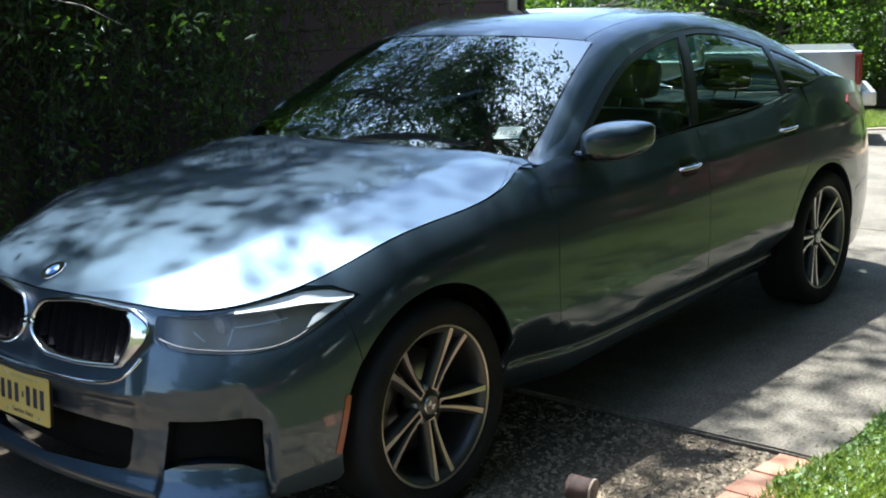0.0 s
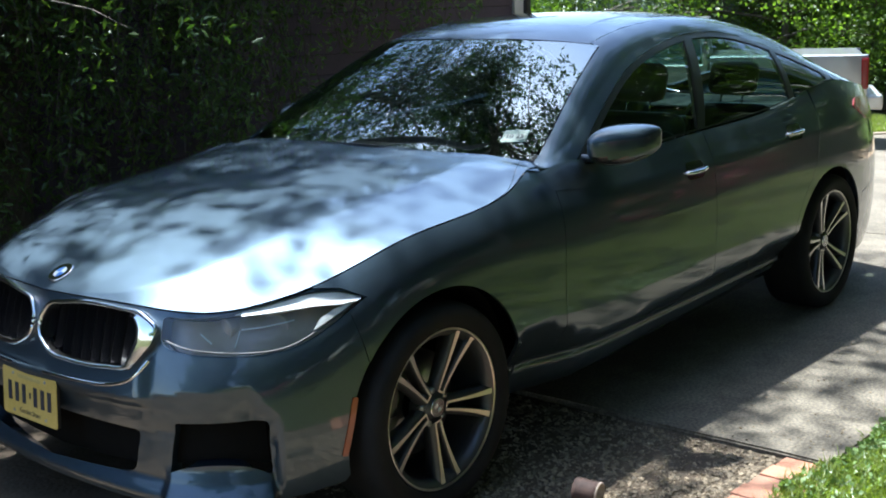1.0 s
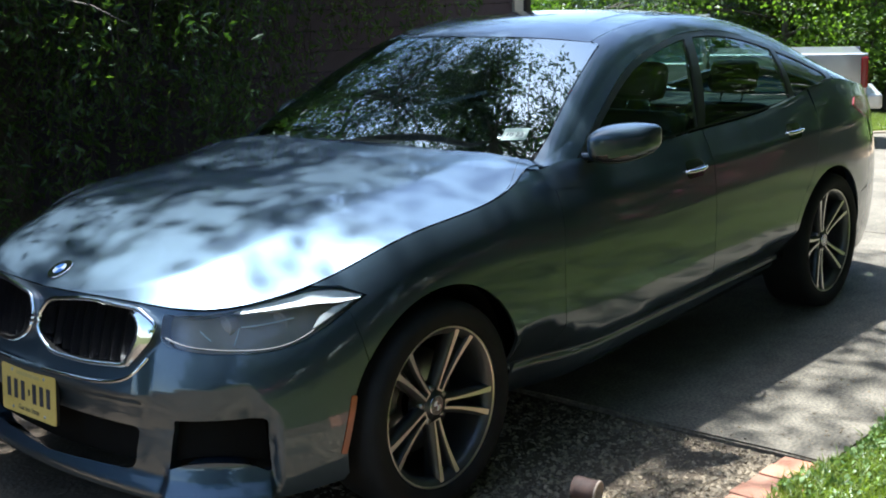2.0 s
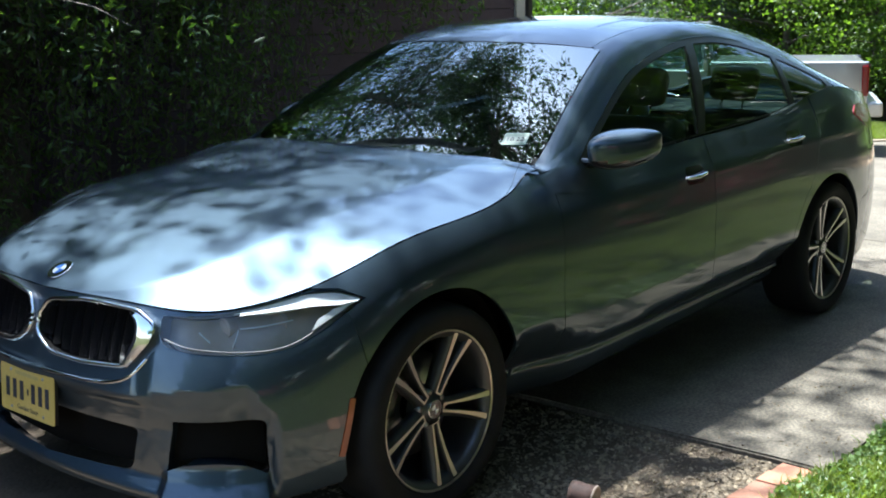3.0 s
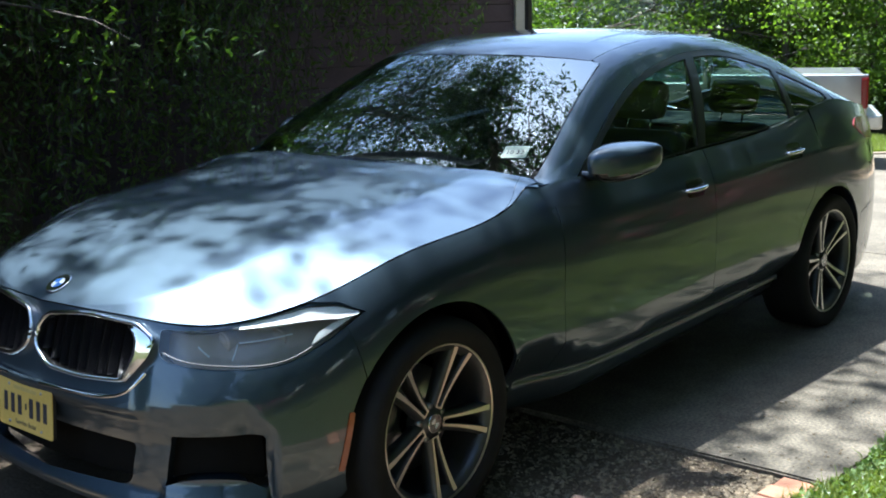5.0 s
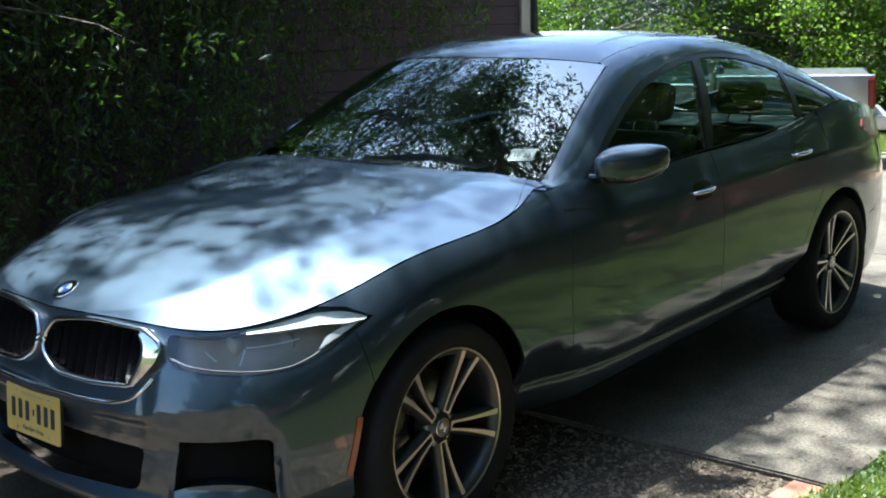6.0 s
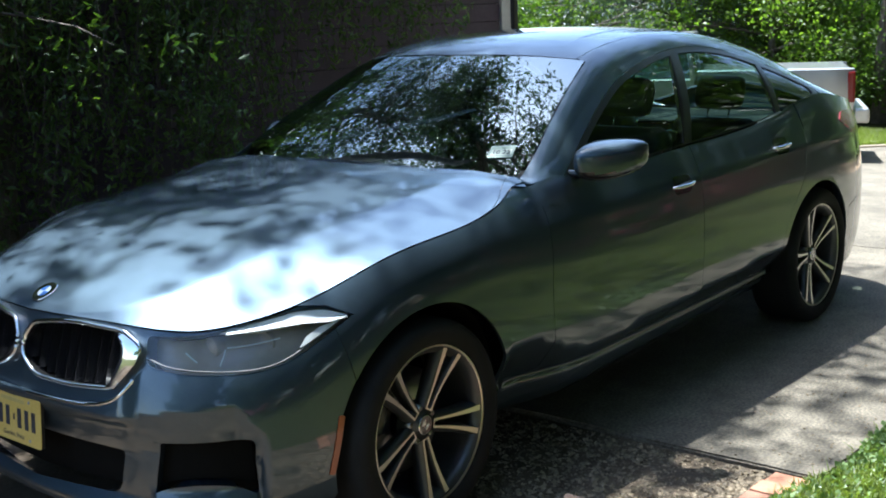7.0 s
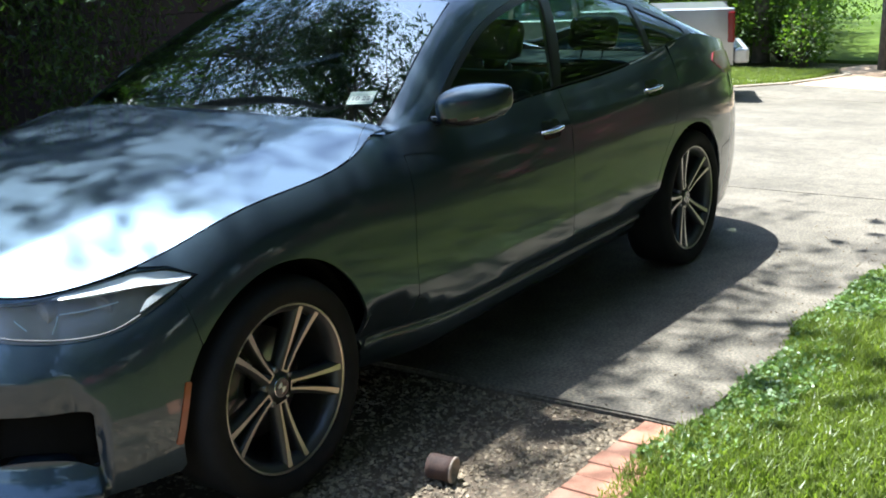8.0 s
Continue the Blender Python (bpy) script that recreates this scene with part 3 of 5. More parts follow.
# ---- woods beyond the road, and the garden behind the camera ----
maple = [(20.0, 5.6, 5.6, 41), (22.0, 8.6, 5.4, 42), (21.0, 13.0, 5.0, 44), (27.0, 2.2, 7.5, 45), (23.5, -3.0, 8.0, 47), (26.0, 10.5, 5.6, 48), (18.4, 11.2, 4.6, 49), (16.6, 14.2, 4.4, 53), (20.5, 16.5, 4.6, 54), (28.0, 8.0, 6.5, 55), (23.5, 6.4, 6.0, 56), (17.6, 6.0, 5.4, 59)]
for x, y, h, sd in maple:
    tree("maple_tree", "bright green leafy tree at the edge of the woods", (x, y, fall(x)), h * 0.62, 0.11, 22, 14, 22000, 0.085, LEAF_MAPLE if sd % 2 else LEAF, sd, low=0.10, reach=0.62, droop=0.45, slim=0.62)
for x, y, h, r, sd in ((17.5, 3.95, 9.0, 0.13, 57), (16.9, 1.62, 9.5, 0.17, 58), (19.0, 4.9, 8.0, 0.08, 60)):
    tree("maple_tree", "tall maple with a bare trunk and high green crown", (x, y, fall(x)), h, r, 18, 10, 7000, 0.09, LEAF_MAPLE, sd, low=0.52, reach=0.20, droop=0.6, slim=0.8)
for x, y, h, sd in ((17.9, 8.1, 6.6, 51), (24.0, 8.0, 6.0, 52)):
    tree("spruce_tree", "blue-grey spruce with drooping boughs", (x, y, fall(x)), h, 0.14, 60, 10, 26000, 0.13, NEEDLE, sd, low=0.03, reach=0.28, droop=0.6, slim=0.25)
for x, y, dx, dy, dz, sd in ((17.6, 4.6, 2.4, 1.6, 1.7, 61), (17.9, 3.7, 1.8, 1.4, 1.3, 62), (18.6, 6.4, 2.6, 1.6, 1.9, 63), (19.5, 0.0, 1.8, 1.6, 1.4, 64), (17.2, 10.2, 2.6, 1.8, 2.1, 65), (21.5, 5.2, 3.0, 2.0, 2.2, 66)):
    shrub("bush", "loose green shrub below the trees", (x, y, fall(x)), (dx, dy, dz), 5200, 0.085, LEAF_MAPLE if sd % 2 else LEAF, sd, category="bush")
shrub("flowering_bush", "shrub with pale creamy blossom below the trees", (17.0, 3.05, fall(17)), (0.8, 0.7, 0.95), 1500, 0.07, LEAF_MAPLE, 67, BLOOM, 130, "bush")
for x, y, sd in ((6.0, -6.3, 71), (8.4, -6.6, 72), (10.6, -6.4, 73), (13.2, -7.2, 74), (3.4, -7.0, 75), (-3.5, -10.5, 76), (15.6, -7.6, 77), (12.0, -6.7, 78), (7.2, -8.6, 110), (9.6, -8.9, 111), (11.4, -9.2, 112), (14.4, -9.6, 113), (17.6, -10.4, 114), (20.2, -11.2, 115), (1.4, -8.8, 116), (-1.0, -9.4, 117), (3.2, -10.0, 118), (-5.6, -10.0, 119)):
    shrub("azalea", "rounded azalea bush covered in pink blossom", (x, y, fall(x) - 0.06), (2.0, 1.6, 1.35), 2000, 0.09, LEAF_DARK, sd, PETAL, 3000)
for x, y, h, sd in ((9.0, -9.5, 15.0, 81), (13.5, -9.5, 16.0, 82), (17.5, -7.5, 16.0, 83), (5.0, -11.5, 15.0, 84), (0.0, -14.0, 13.0, 85), (-6.0, -13.0, 10.0, 86), (22.0, -6.0, 12.0, 87), (26.0, -11.0, 15.0, 90), (30.0, -7.0, 13.0, 91), (-9.5, -5.0, 9.0, 88), (20.0, -14.0, 13.0, 89)):
    tree("garden_tree", "broad leafy tree behind the lawn", (x, y, fall(x) - 0.06), h, 0.19, 30, 13, 34000, 0.26, LEAF_DARK, sd, low=0.11, reach=0.36, droop=0.4, slim=0.75)
# unseen trees added to shade the lawn, so the car's flank reflects less light
for x, y, h, sd in ((5.2, -5.2, 11.0, 101), (0.8, -6.4, 11.0, 102)):
    tree("garden_tree", "tall unseen tree added to shade the lawn", (x, y, -0.06), h, 0.17, 24, 14, 26000, 0.20, LEAF_DARK, sd, low=0.50, reach=0.44, droop=0.4, slim=0.6)


# ---- the near lawn ----
def blades(n, place, height, seed):
    g = np.random.default_rng(seed)
    p = place(g, n)
    a = g.uniform(0, 6.283, n)
    h = height * g.uniform(0.45, 1.15, n)
    b = g.normal(0, 0.45, (n, 2)) * h[:, None]
    w = 0.0022 + 0.0018 * g.random(n)
    side = np.stack([np.cos(a), np.sin(a), 0 * a], 1) * w[:, None]
    mid = p + np.stack([b[:, 0] * 0.35, b[:, 1] * 0.35, h * 0.6], 1)
    tip = p + np.stack([b[:, 0], b[:, 1], h], 1)
    vs = np.stack([p - side, p + side, mid + side * 0.8, mid - side * 0.8, tip], 1).reshape(-1, 3)
    k = np.arange(n)[:, None] * 5
    fs = np.concatenate([k + np.array([[0, 1, 2]]), k + np.array([[0, 2, 3]]), k + np.array([[3, 2, 4]])])
    return vs, fs


def lawn_edge(x):
    return -1.775 - 0.012 * x + 0.03 * np.sin(3.1 * x) + 0.02 * np.sin(8.3 * x + 1)


def near_lawn(g, n):
    wide = g.random(n) < 0.3
    x = np.where(wide, g.normal(2.2, 3.0, n), g.normal(2.3, 1.25, n))
    y = lawn_edge(x) + 0.03 - np.where(wide, np.abs(g.normal(0, 2.0, n)), np.abs(g.normal(0, 0.62, n))) + g.normal(0, 0.015, n)
    return np.stack([x, y, -0.016 + 0.014 * np.sin(5 * x) * np.sin(4 * y) - 0.06 * np.clip(x - 5, 0, 8)], 1)


def mid_lawn(g, n):
    x = g.uniform(-6, 12, n)
    y = -1.95 - 8.0 * g.random(n) ** 1.5
    return np.stack([x, y, np.full(n, -0.055) - 0.06 * np.clip(x - 5, 0, 8)], 1)


v, f = blades(105000, near_lawn, 0.048, 91)
tagged(link("grass", fast_mesh("grass", v, f, GRASS)), "short uneven green grass along the driveway", "grass", kind="stuff")
v, f = blades(40000, mid_lawn, 0.075, 92)
tagged(link("grass", fast_mesh("grass", v, f, GRASS)), "mown green lawn behind the camera", "grass", kind="stuff")


def far_blades(g, n):
    x = g.uniform(13.9, 16.3, n)
    y = np.interp(x, (13.9, 14.6, 15.3, 16.3), (3.3, 2.6, 2.32, 2.3)) + 4.5 * g.random(n) ** 1.4
    return np.stack([x, y, np.full(n, fall(14) + 0.008)], 1)


v, f = blades(26000, far_blades, 0.06, 93)
tagged(link("grass", fast_mesh("grass", v, f, GRASS)), "sunlit mown grass behind the kerb", "grass", kind="stuff")
g = np.random.default_rng(94)
n = 5200
x = g.uniform(0.75, 3.3, n)
pts = np.stack([x, lawn_edge(x) - 0.24 * g.random(n) ** 1.3 + 0.04, -0.008 + 0.036 * g.random(n)], 1)
v, f = leaf_cloud(pts, 0.021, 94, -0.1, 1.0)
tagged(link("clover", fast_mesh("clover", v, f, CLOVER)), "patch of round-leaved clover at the lawn's edge", "clover", kind="stuff")

# ---- the car's surfaces: smooth functions of a few stations ----
def spline(xs, ys):
    """A natural cubic spline through a few stations, straight beyond its ends."""
    xs, ys = np.asarray(xs, float), np.asarray(ys, float)
    n = len(xs)
    h = np.diff(xs)
    A, b = np.eye(n), np.zeros(n)
    for i in range(1, n - 1):
        A[i, i - 1:i + 2] = h[i - 1], 2 * (h[i - 1] + h[i]), h[i]
        b[i] = 6 * ((ys[i + 1] - ys[i]) / h[i] - (ys[i] - ys[i - 1]) / h[i - 1])
    m = np.linalg.solve(A, b)
    s0 = (ys[1] - ys[0]) / h[0] - h[0] * m[1] / 6
    s1 = (ys[-1] - ys[-2]) / h[-1] + h[-1] * m[-2] / 6

    def at(x):
        x = np.asarray(x, float)
        i = np.clip(np.searchsorted(xs, x) - 1, 0, n - 2)
        u, w = xs[i + 1] - x, x - xs[i]
        y = (m[i] * u ** 3 + m[i + 1] * w ** 3) / (6 * h[i]) + (ys[i] / h[i] - m[i] * h[i] / 6) * u + (ys[i + 1] / h[i] - m[i + 1] * h[i] / 6) * w
        return np.where(x < xs[0], ys[0] + s0 * (x - xs[0]), np.where(x > xs[-1], ys[-1] + s1 * (x - xs[-1]), y))
    return at


# plan outline at the widest height, from the middle of the nose round the left side to the middle of the tail
PLAN_X = (-0.885, -0.879, -0.862, -0.820, -0.735, -0.600, -0.430, -0.220, 0.0, 0.6, 1.6, 2.6, 3.2, 3.4, 3.6, 3.8, 3.95, 4.07, 4.14, 4.18, 4.19)
PLAN_Y = (0.0, 0.20, 0.40, 0.60, 0.735, 0.830, 0.892, 0.930, 0.944, 0.948, 0.951, 0.951, 0.944, 0.932, 0.905, 0.855, 0.785, 0.68, 0.54, 0.30, 0.0)
_t = np.concatenate([[0], np.cumsum(np.hypot(np.diff(PLAN_X), np.diff(PLAN_Y)))])
_fx, _fy = spline(_t, PLAN_X), spline(_t, PLAN_Y)
_tt = np.linspace(0, _t[-1], 2400)
_cx, _cy = _fx(_tt), _fy(_tt)
_len = np.concatenate([[0], np.cumsum(np.hypot(np.diff(_cx), np.diff(_cy)))])
RING_ZERO = np.interp(0.0, _cx[_cx < 1], _len[_cx < 1])
RING = _len - RING_ZERO                      # s: metres along the outline, 0 abreast of the front axle
NOSE, TAIL = RING[0], RING[-1]


def s_at_y(y):
    """The place on the outline's front at that half width."""
    k = _cx < -0.4
    return np.interp(y, _cy[k], RING[k])


def s_at_x(x):
    return np.interp(x, _cx, RING)


_gx, _gy = np.gradient(_cx, RING), np.gradient(_cy, RING)
_ST = [s_at_y(0.0), s_at_y(0.25), s_at_y(0.5), s_at_y(0.68), *s_at_x(np.array([-0.6, -0.4, -0.12, 0.12, 0.36, 0.50, 0.60, 0.85, 1.2, 1.6, 2.0, 2.6, 2.9, 3.15, 3.5, 3.9])), s_at_x(4.1), TAIL]
ring_top = spline(_ST, (0.775, 0.780, 0.779, 0.770, 0.783, 0.822, 0.902, 0.932, 0.962, 0.995, 1.022, 1.014, 1.012, 1.038, 1.05, 1.092, 1.135, 1.155, 1.12, 1.06, 1.02, 1.0))
ring_in = spline(_ST, (0.085, 0.09, 0.095, 0.108, 0.112, 0.100, 0.075, 0.070, 0.072, 0.098, 0.130, 0.092, 0.080, 0.078, 0.080, 0.085, 0.095, 0.095, 0.095, 0.10, 0.17, 0.22))
ring_mid = spline((NOSE, s_at_y(0.6), -0.5, 0.0, 0.6, 2.6, 3.6, TAIL), (0.42, 0.46, 0.52, 0.66, 0.66, 0.70, 0.62, 0.50))
ring_pow = spline((NOSE, s_at_y(0.6), -0.5, 0.0, 0.6, 2.6, 3.6, TAIL), (1.5, 1.6, 2.2, 3.4, 3.1, 2.6, 2.2, 1.8))


low_crease = spline((0.38, 0.47, 0.56, 0.69, 0.86, 1.06, 1.44, 1.85, 2.44, 2.8), (0.492, 0.500, 0.500, 0.452, 0.398, 0.392, 0.415, 0.436, 0.468, 0.485))


def ease(t):
    t = np.clip(t, 0, 1)
    return t * t * (3 - 2 * t)


def skin(s, z):
    """The car's flank, wrapped from nose to tail: metres along the outline and height to a point (left side: y negative)."""
    s, z = np.asarray(s, float), np.asarray(z, float)
    top, mid = ring_top(s), ring_mid(s)
    t = np.clip((z - mid) / (top - mid), 0, None)
    d = ring_in(s) * t ** ring_pow(s)
    low = np.clip((mid - z) / (mid - 0.18), 0, 1.3)
    d = d + 0.055 * low ** 2.6
    side = ease((s - 0.33) / 0.11) * ease((2.80 - s) / 0.12)
    under = (low_crease(s) - z) / 0.16
    d = d + side * 0.105 * np.minimum(0.5 * (under + np.sqrt(under ** 2 + 0.0006)), 1.3)
    crease = ease((s - 0.5) / 0.6) * ease((3.9 - s) / 0.4)
    d = d - crease * 0.007 * np.exp(-((z - 0.895 - 0.022 * (s - 1.2)) / 0.035) ** 2)
    x, y, gx, gy = (np.interp(s, RING, v) for v in (_cx, _cy, _gx, _gy))
    g = np.hypot(gx, gy)
    nx, ny = -gy / g, gx / g
    return np.stack([x - nx * d, -(y - ny * d), z + 0 * s], -1)


# greenhouse: belt line, rail (corner) line and centre line over x
_GX = (0.66, 0.78, 1.0, 1.235, 1.45, 1.7, 2.0, 2.4, 2.8, 3.15, 3.5, 3.8, 4.02)
belt_y = spline((0.58, 0.66, 0.74, 0.85, 1.2, 1.6, 2.0, 2.6, 3.15, 3.5, 3.7, 3.8, 3.9, 4.02), (0.808, 0.826, 0.842, 0.857, 0.870, 0.873, 0.871, 0.866, 0.849, 0.825, 0.783, 0.752, 0.70, 0.54))
belt_z = spline((0.58, 0.66, 0.85, 1.2, 1.6, 2.0, 2.6, 2.9, 3.15, 3.5, 3.8, 4.02), (1.022, 1.021, 1.015, 1.016, 1.040, 1.053, 1.094, 1.137, 1.155, 1.116, 1.066, 1.025))
rail_y = spline(_GX, (0.800, 0.782, 0.735, 0.685, 0.645, 0.622, 0.612, 0.612, 0.622, 0.645, 0.670, 0.630, 0.42))
rail_z = spline(_GX, (1.000, 1.076, 1.207, 1.327, 1.415, 1.470, 1.493, 1.475, 1.405, 1.305, 1.185, 1.092, 1.020))
crown_z = spline((0.62, 0.80, 1.0, 1.31, 1.5, 1.8, 2.1, 2.5, 2.8, 3.2, 3.6, 3.85, 4.02), (1.030, 1.148, 1.272, 1.447, 1.497, 1.531, 1.537, 1.519, 1.492, 1.421, 1.310, 1.212, 1.120))


def shell(x, v):
    """The greenhouse: x and the way from the belt (v = 0) over the rail (0.4 to 0.6) to the middle (1) and down the other side (2)."""
    x, v = np.broadcast_arrays(np.asarray(x, float), np.asarray(v, float))
    sign = np.where(v > 1, 1.0, -1.0)
    v = np.where(v > 1, 2 - v, v)
    by, bz, ky, kz, cz = belt_y(x), belt_z(x), rail_y(x), rail_z(x), crown_z(x)
    gap = np.hypot(by - ky, kz - bz)
    r = np.minimum(0.075, 0.45 * gap)
    ay, az = ky + (by - ky) * r / gap, kz + (bz - kz) * r / gap
    q = 2.3
    ty = ky - 0.085
    tz = cz - (cz - kz) * (ty / ky) ** q
    slope = -(cz - kz) * q * (ty / ky) ** (q - 1) / ky
    # control point: where the flank's line meets the tangent of the top
    ux, uz = (ky - ay), (kz - az)
    k = (tz - az + slope * (ay - ty)) / np.where(np.abs(uz - slope * ux) < 1e-6, 1e-6, uz - slope * ux)
    k = np.clip(k, 0.3, 2.2)
    py, pz = ay + k * ux, az + k * uz
    t1 = np.clip(v / 0.4, 0, 1)
    y1, z1 = by + (ay - by) * t1, bz + (az - bz) * t1
    y1 = y1 + 0.045 * gap * 4 * t1 * (1 - t1)
    t2 = np.clip((v - 0.4) / 0.2, 0, 1)
    y2 = (1 - t2) ** 2 * ay + 2 * t2 * (1 - t2) * py + t2 ** 2 * ty
    z2 = (1 - t2) ** 2 * az + 2 * t2 * (1 - t2) * pz + t2 ** 2 * tz
    t3 = np.clip((v - 0.6) / 0.4, 0, 1)
    y3 = ty * (1 - t3)
    z3 = cz - (cz - kz) * (y3 / ky) ** q
    y = np.where(v < 0.4, y1, np.where(v < 0.6, y2, y3))
    z = np.where(v < 0.4, z1, np.where(v < 0.6, z2, z3))
    return np.stack([x, sign * y, z], -1)


_vv = np.linspace(0, 1, 201)


def v_at_z(x, z):
    p = shell(np.full_like(_vv, x), _vv)
    return float(np.interp(z, p[:, 2], _vv))


def v_at_y(x, y):
    p = shell(np.full_like(_vv, x), _vv)
    return float(np.interp(-y, -(-p[:, 1]), _vv)) if y > 0 else 1.0


def skin_wide(s, z):
    """The same flank, going on past the nose to the right side."""
    s, z = np.broadcast_arrays(np.asarray(s, float), np.asarray(z, float))
    p = skin(np.where(s < NOSE, 2 * NOSE - s, s), z)
    p[..., 1] *= np.where(s < NOSE, -1.0, 1.0)
    return p


hood_c = spline((-0.80, -0.741, -0.6, -0.45, -0.17, 0.03, 0.3, 0.5, 0.70), (0.775, 0.815, 0.870, 0.912, 0.965, 0.991, 1.018, 1.037, 1.056))
hood_k = spline((-0.80, -0.45, -0.17, 0.03, 0.30, 0.47, 0.66), (0.70, 0.70, 0.69, 0.69, 0.69, 0.695, 0.70))

# ---- the car ----
car = thing("car", "dark blue-grey metallic hatchback car parked on the driveway", "car")


def panel(name, loops, to3d, material, parent=None, label="", both=True, **kw):
    """A trimmed panel on the left, and its twin on the right."""
    data = trimmed(loops, to3d, **kw)
    obs = [link(name, mesh_of(name, data[0], data[1], material, data[2]), parent or car, label)]
    if both:
        d = mirror(data)
        obs.append(link(name, mesh_of(name, d[0], d[1], material, d[2]), parent or car, label))
    return obs


def arch(cx, r, a0, a1, n=28, cz=0.343):
    return [(cx + r * math.cos(radians(a)), cz + r * math.sin(radians(a))) for a in np.linspace(a0, a1, n)]


def along(f, a, b, n=24, off=0.0):
    return [(u, float(f(u)) + off) for u in np.linspace(a, b, n)]


def both_ways(pts):
    """An outline on the left half of the nose, closed by its mirror image."""
    return list(pts) + [(2 * NOSE - u, *rest) for u, *rest in reversed(pts)]


ARCH = 0.398
door_edge = spline((0.23, 0.33, 0.42, 0.6, 0.9, 0.97, 1.02), (0.66, 0.665, 0.668, 0.655, 0.675, 0.69, 0.715))
G = 0.0014                                     # half a shut line

# headlamp outline, shared by bumper, fender and lamp
LAMP = [(-0.995, 0.757, 0.02), (-0.985, 0.690, 0.02), (-0.955, 0.673, 0.03), (-0.863, 0.661, 0.06), (-0.666, 0.651, 0.08), (-0.546, 0.660, 0.06),
        (-0.432, 0.704, 0.05), (-0.298, 0.768, 0.012), (-0.364, 0.797, 0.04), (-0.457, 0.800, 0.04), (-0.645, 0.772, 0.08), (-0.854, 0.756, 0.05)]

fender = [*arch(0.006, ARCH, 144, -7), *[(float(door_edge(z)) - G, z) for z in np.linspace(0.295, 1.012, 20)],
          *along(ring_top, 0.70, -0.445, 40, -0.004), (-0.364, 0.801), (-0.292, 0.768), (-0.36, 0.733)]
panel("fender", [outline(fender)], skin, PAINT)

hood_s = np.concatenate([np.linspace(NOSE, -0.9, 40)[:-1], np.linspace(-0.9, 0.69, 76)])
edge = skin(hood_s, ring_top(hood_s) + 0.0)
base_x = lambda y: 0.665 + 0.045 * (abs(y) / 0.75) ** 4
eta = np.sin(np.linspace(-1, 1, 121) * math.pi / 2)


def hood_point(i, e):
    ex, ey, ez = edge[i]
    ye, zc, k = -ey, float(hood_c(ex)), float(hood_k(ex))
    a = abs(e)
    drop = zc - ez
    c1 = 0.16 * drop
    ex += (base_x(e * ye) - 0.665) * min(1.0, max(0.0, (hood_s[i] - 0.40) / 0.29)) ** 2 * (1 - a ** 10)
    z = zc - c1 * (a / k) ** 2
    soft = 0.5 * ((a - k) + math.sqrt((a - k) ** 2 + 0.0005))
    full = 0.5 * ((1 - k) + math.sqrt((1 - k) ** 2 + 0.0005))
    return (ex, e * ye, z - (drop - c1 / k ** 2) * soft / full)


hood_lim = lambda x: float(np.interp(x, (0.30, 0.42, 0.50, 0.58, 0.64, 0.675, 0.70), (1.0, 0.996, 0.978, 0.950, 0.912, 0.880, 0.862)))
hv, hf = grid_mesh(np.array([[hood_point(i, e * hood_lim(edge[i][0])) for e in eta] for i in range(len(hood_s))]))
link("hood", mesh_of("hood", hv, [f[::-1] for f in hf], PAINT), car)
rear_rows = [i for i in range(len(hood_s)) if edge[i][0] > 0.36]
for sy in (-1, 1):
    hv, hf = grid_mesh(np.array([[hood_point(i, sy * (hood_lim(edge[i][0]) + 0.003 + (1.0 - hood_lim(edge[i][0]) - 0.003) * k)) for k in np.linspace(0, 1, 9)] for i in rear_rows]))
    link("cowl_corner", mesh_of("cowl_corner", hv, hf if sy < 0 else [f[::-1] for f in hf], PAINT), car)

bumper = both_ways([(NOSE, 0.548), (-1.411, 0.550), (-1.27, 0.555, 0.02), (-1.109, 0.570, 0.03), (-1.03, 0.612, 0.03), (-0.993, 0.668, 0.02), (-0.953, 0.668, 0.03), (-0.863, 0.656, 0.06), (-0.666, 0.646, 0.08),
                    (-0.546, 0.655, 0.06), (-0.432, 0.699, 0.05), (-0.3605, 0.7318), *arch(0.003, ARCH, 144.1, 196), (-0.395, 0.215), (-0.62, 0.205, 0.05), (-0.95, 0.20), (-1.2, 0.19), (NOSE, 0.188)][::-1])
INTAKE = [(-0.936, 0.460, 0.012), (-0.642, 0.463, 0.02), (-0.630, 0.285, 0.02), (-0.70, 0.318, 0.08), (-0.812, 0.332, 0.10), (-0.925, 0.318, 0.06), (-0.982, 0.298, 0.01)]
MOUTH = both_ways([(NOSE, 0.425), (-1.078, 0.418, 0.03), (-1.135, 0.268, 0.05), (NOSE, 0.248)])
twin = lambda L: [(2 * NOSE - u, *r) for u, *r in L][::-1]


ztop_hollow = spline((-1.55, -1.3, -1.035, -0.847, -0.703, -0.60), (0.505, 0.512, 0.535, 0.561, 0.568, 0.570))


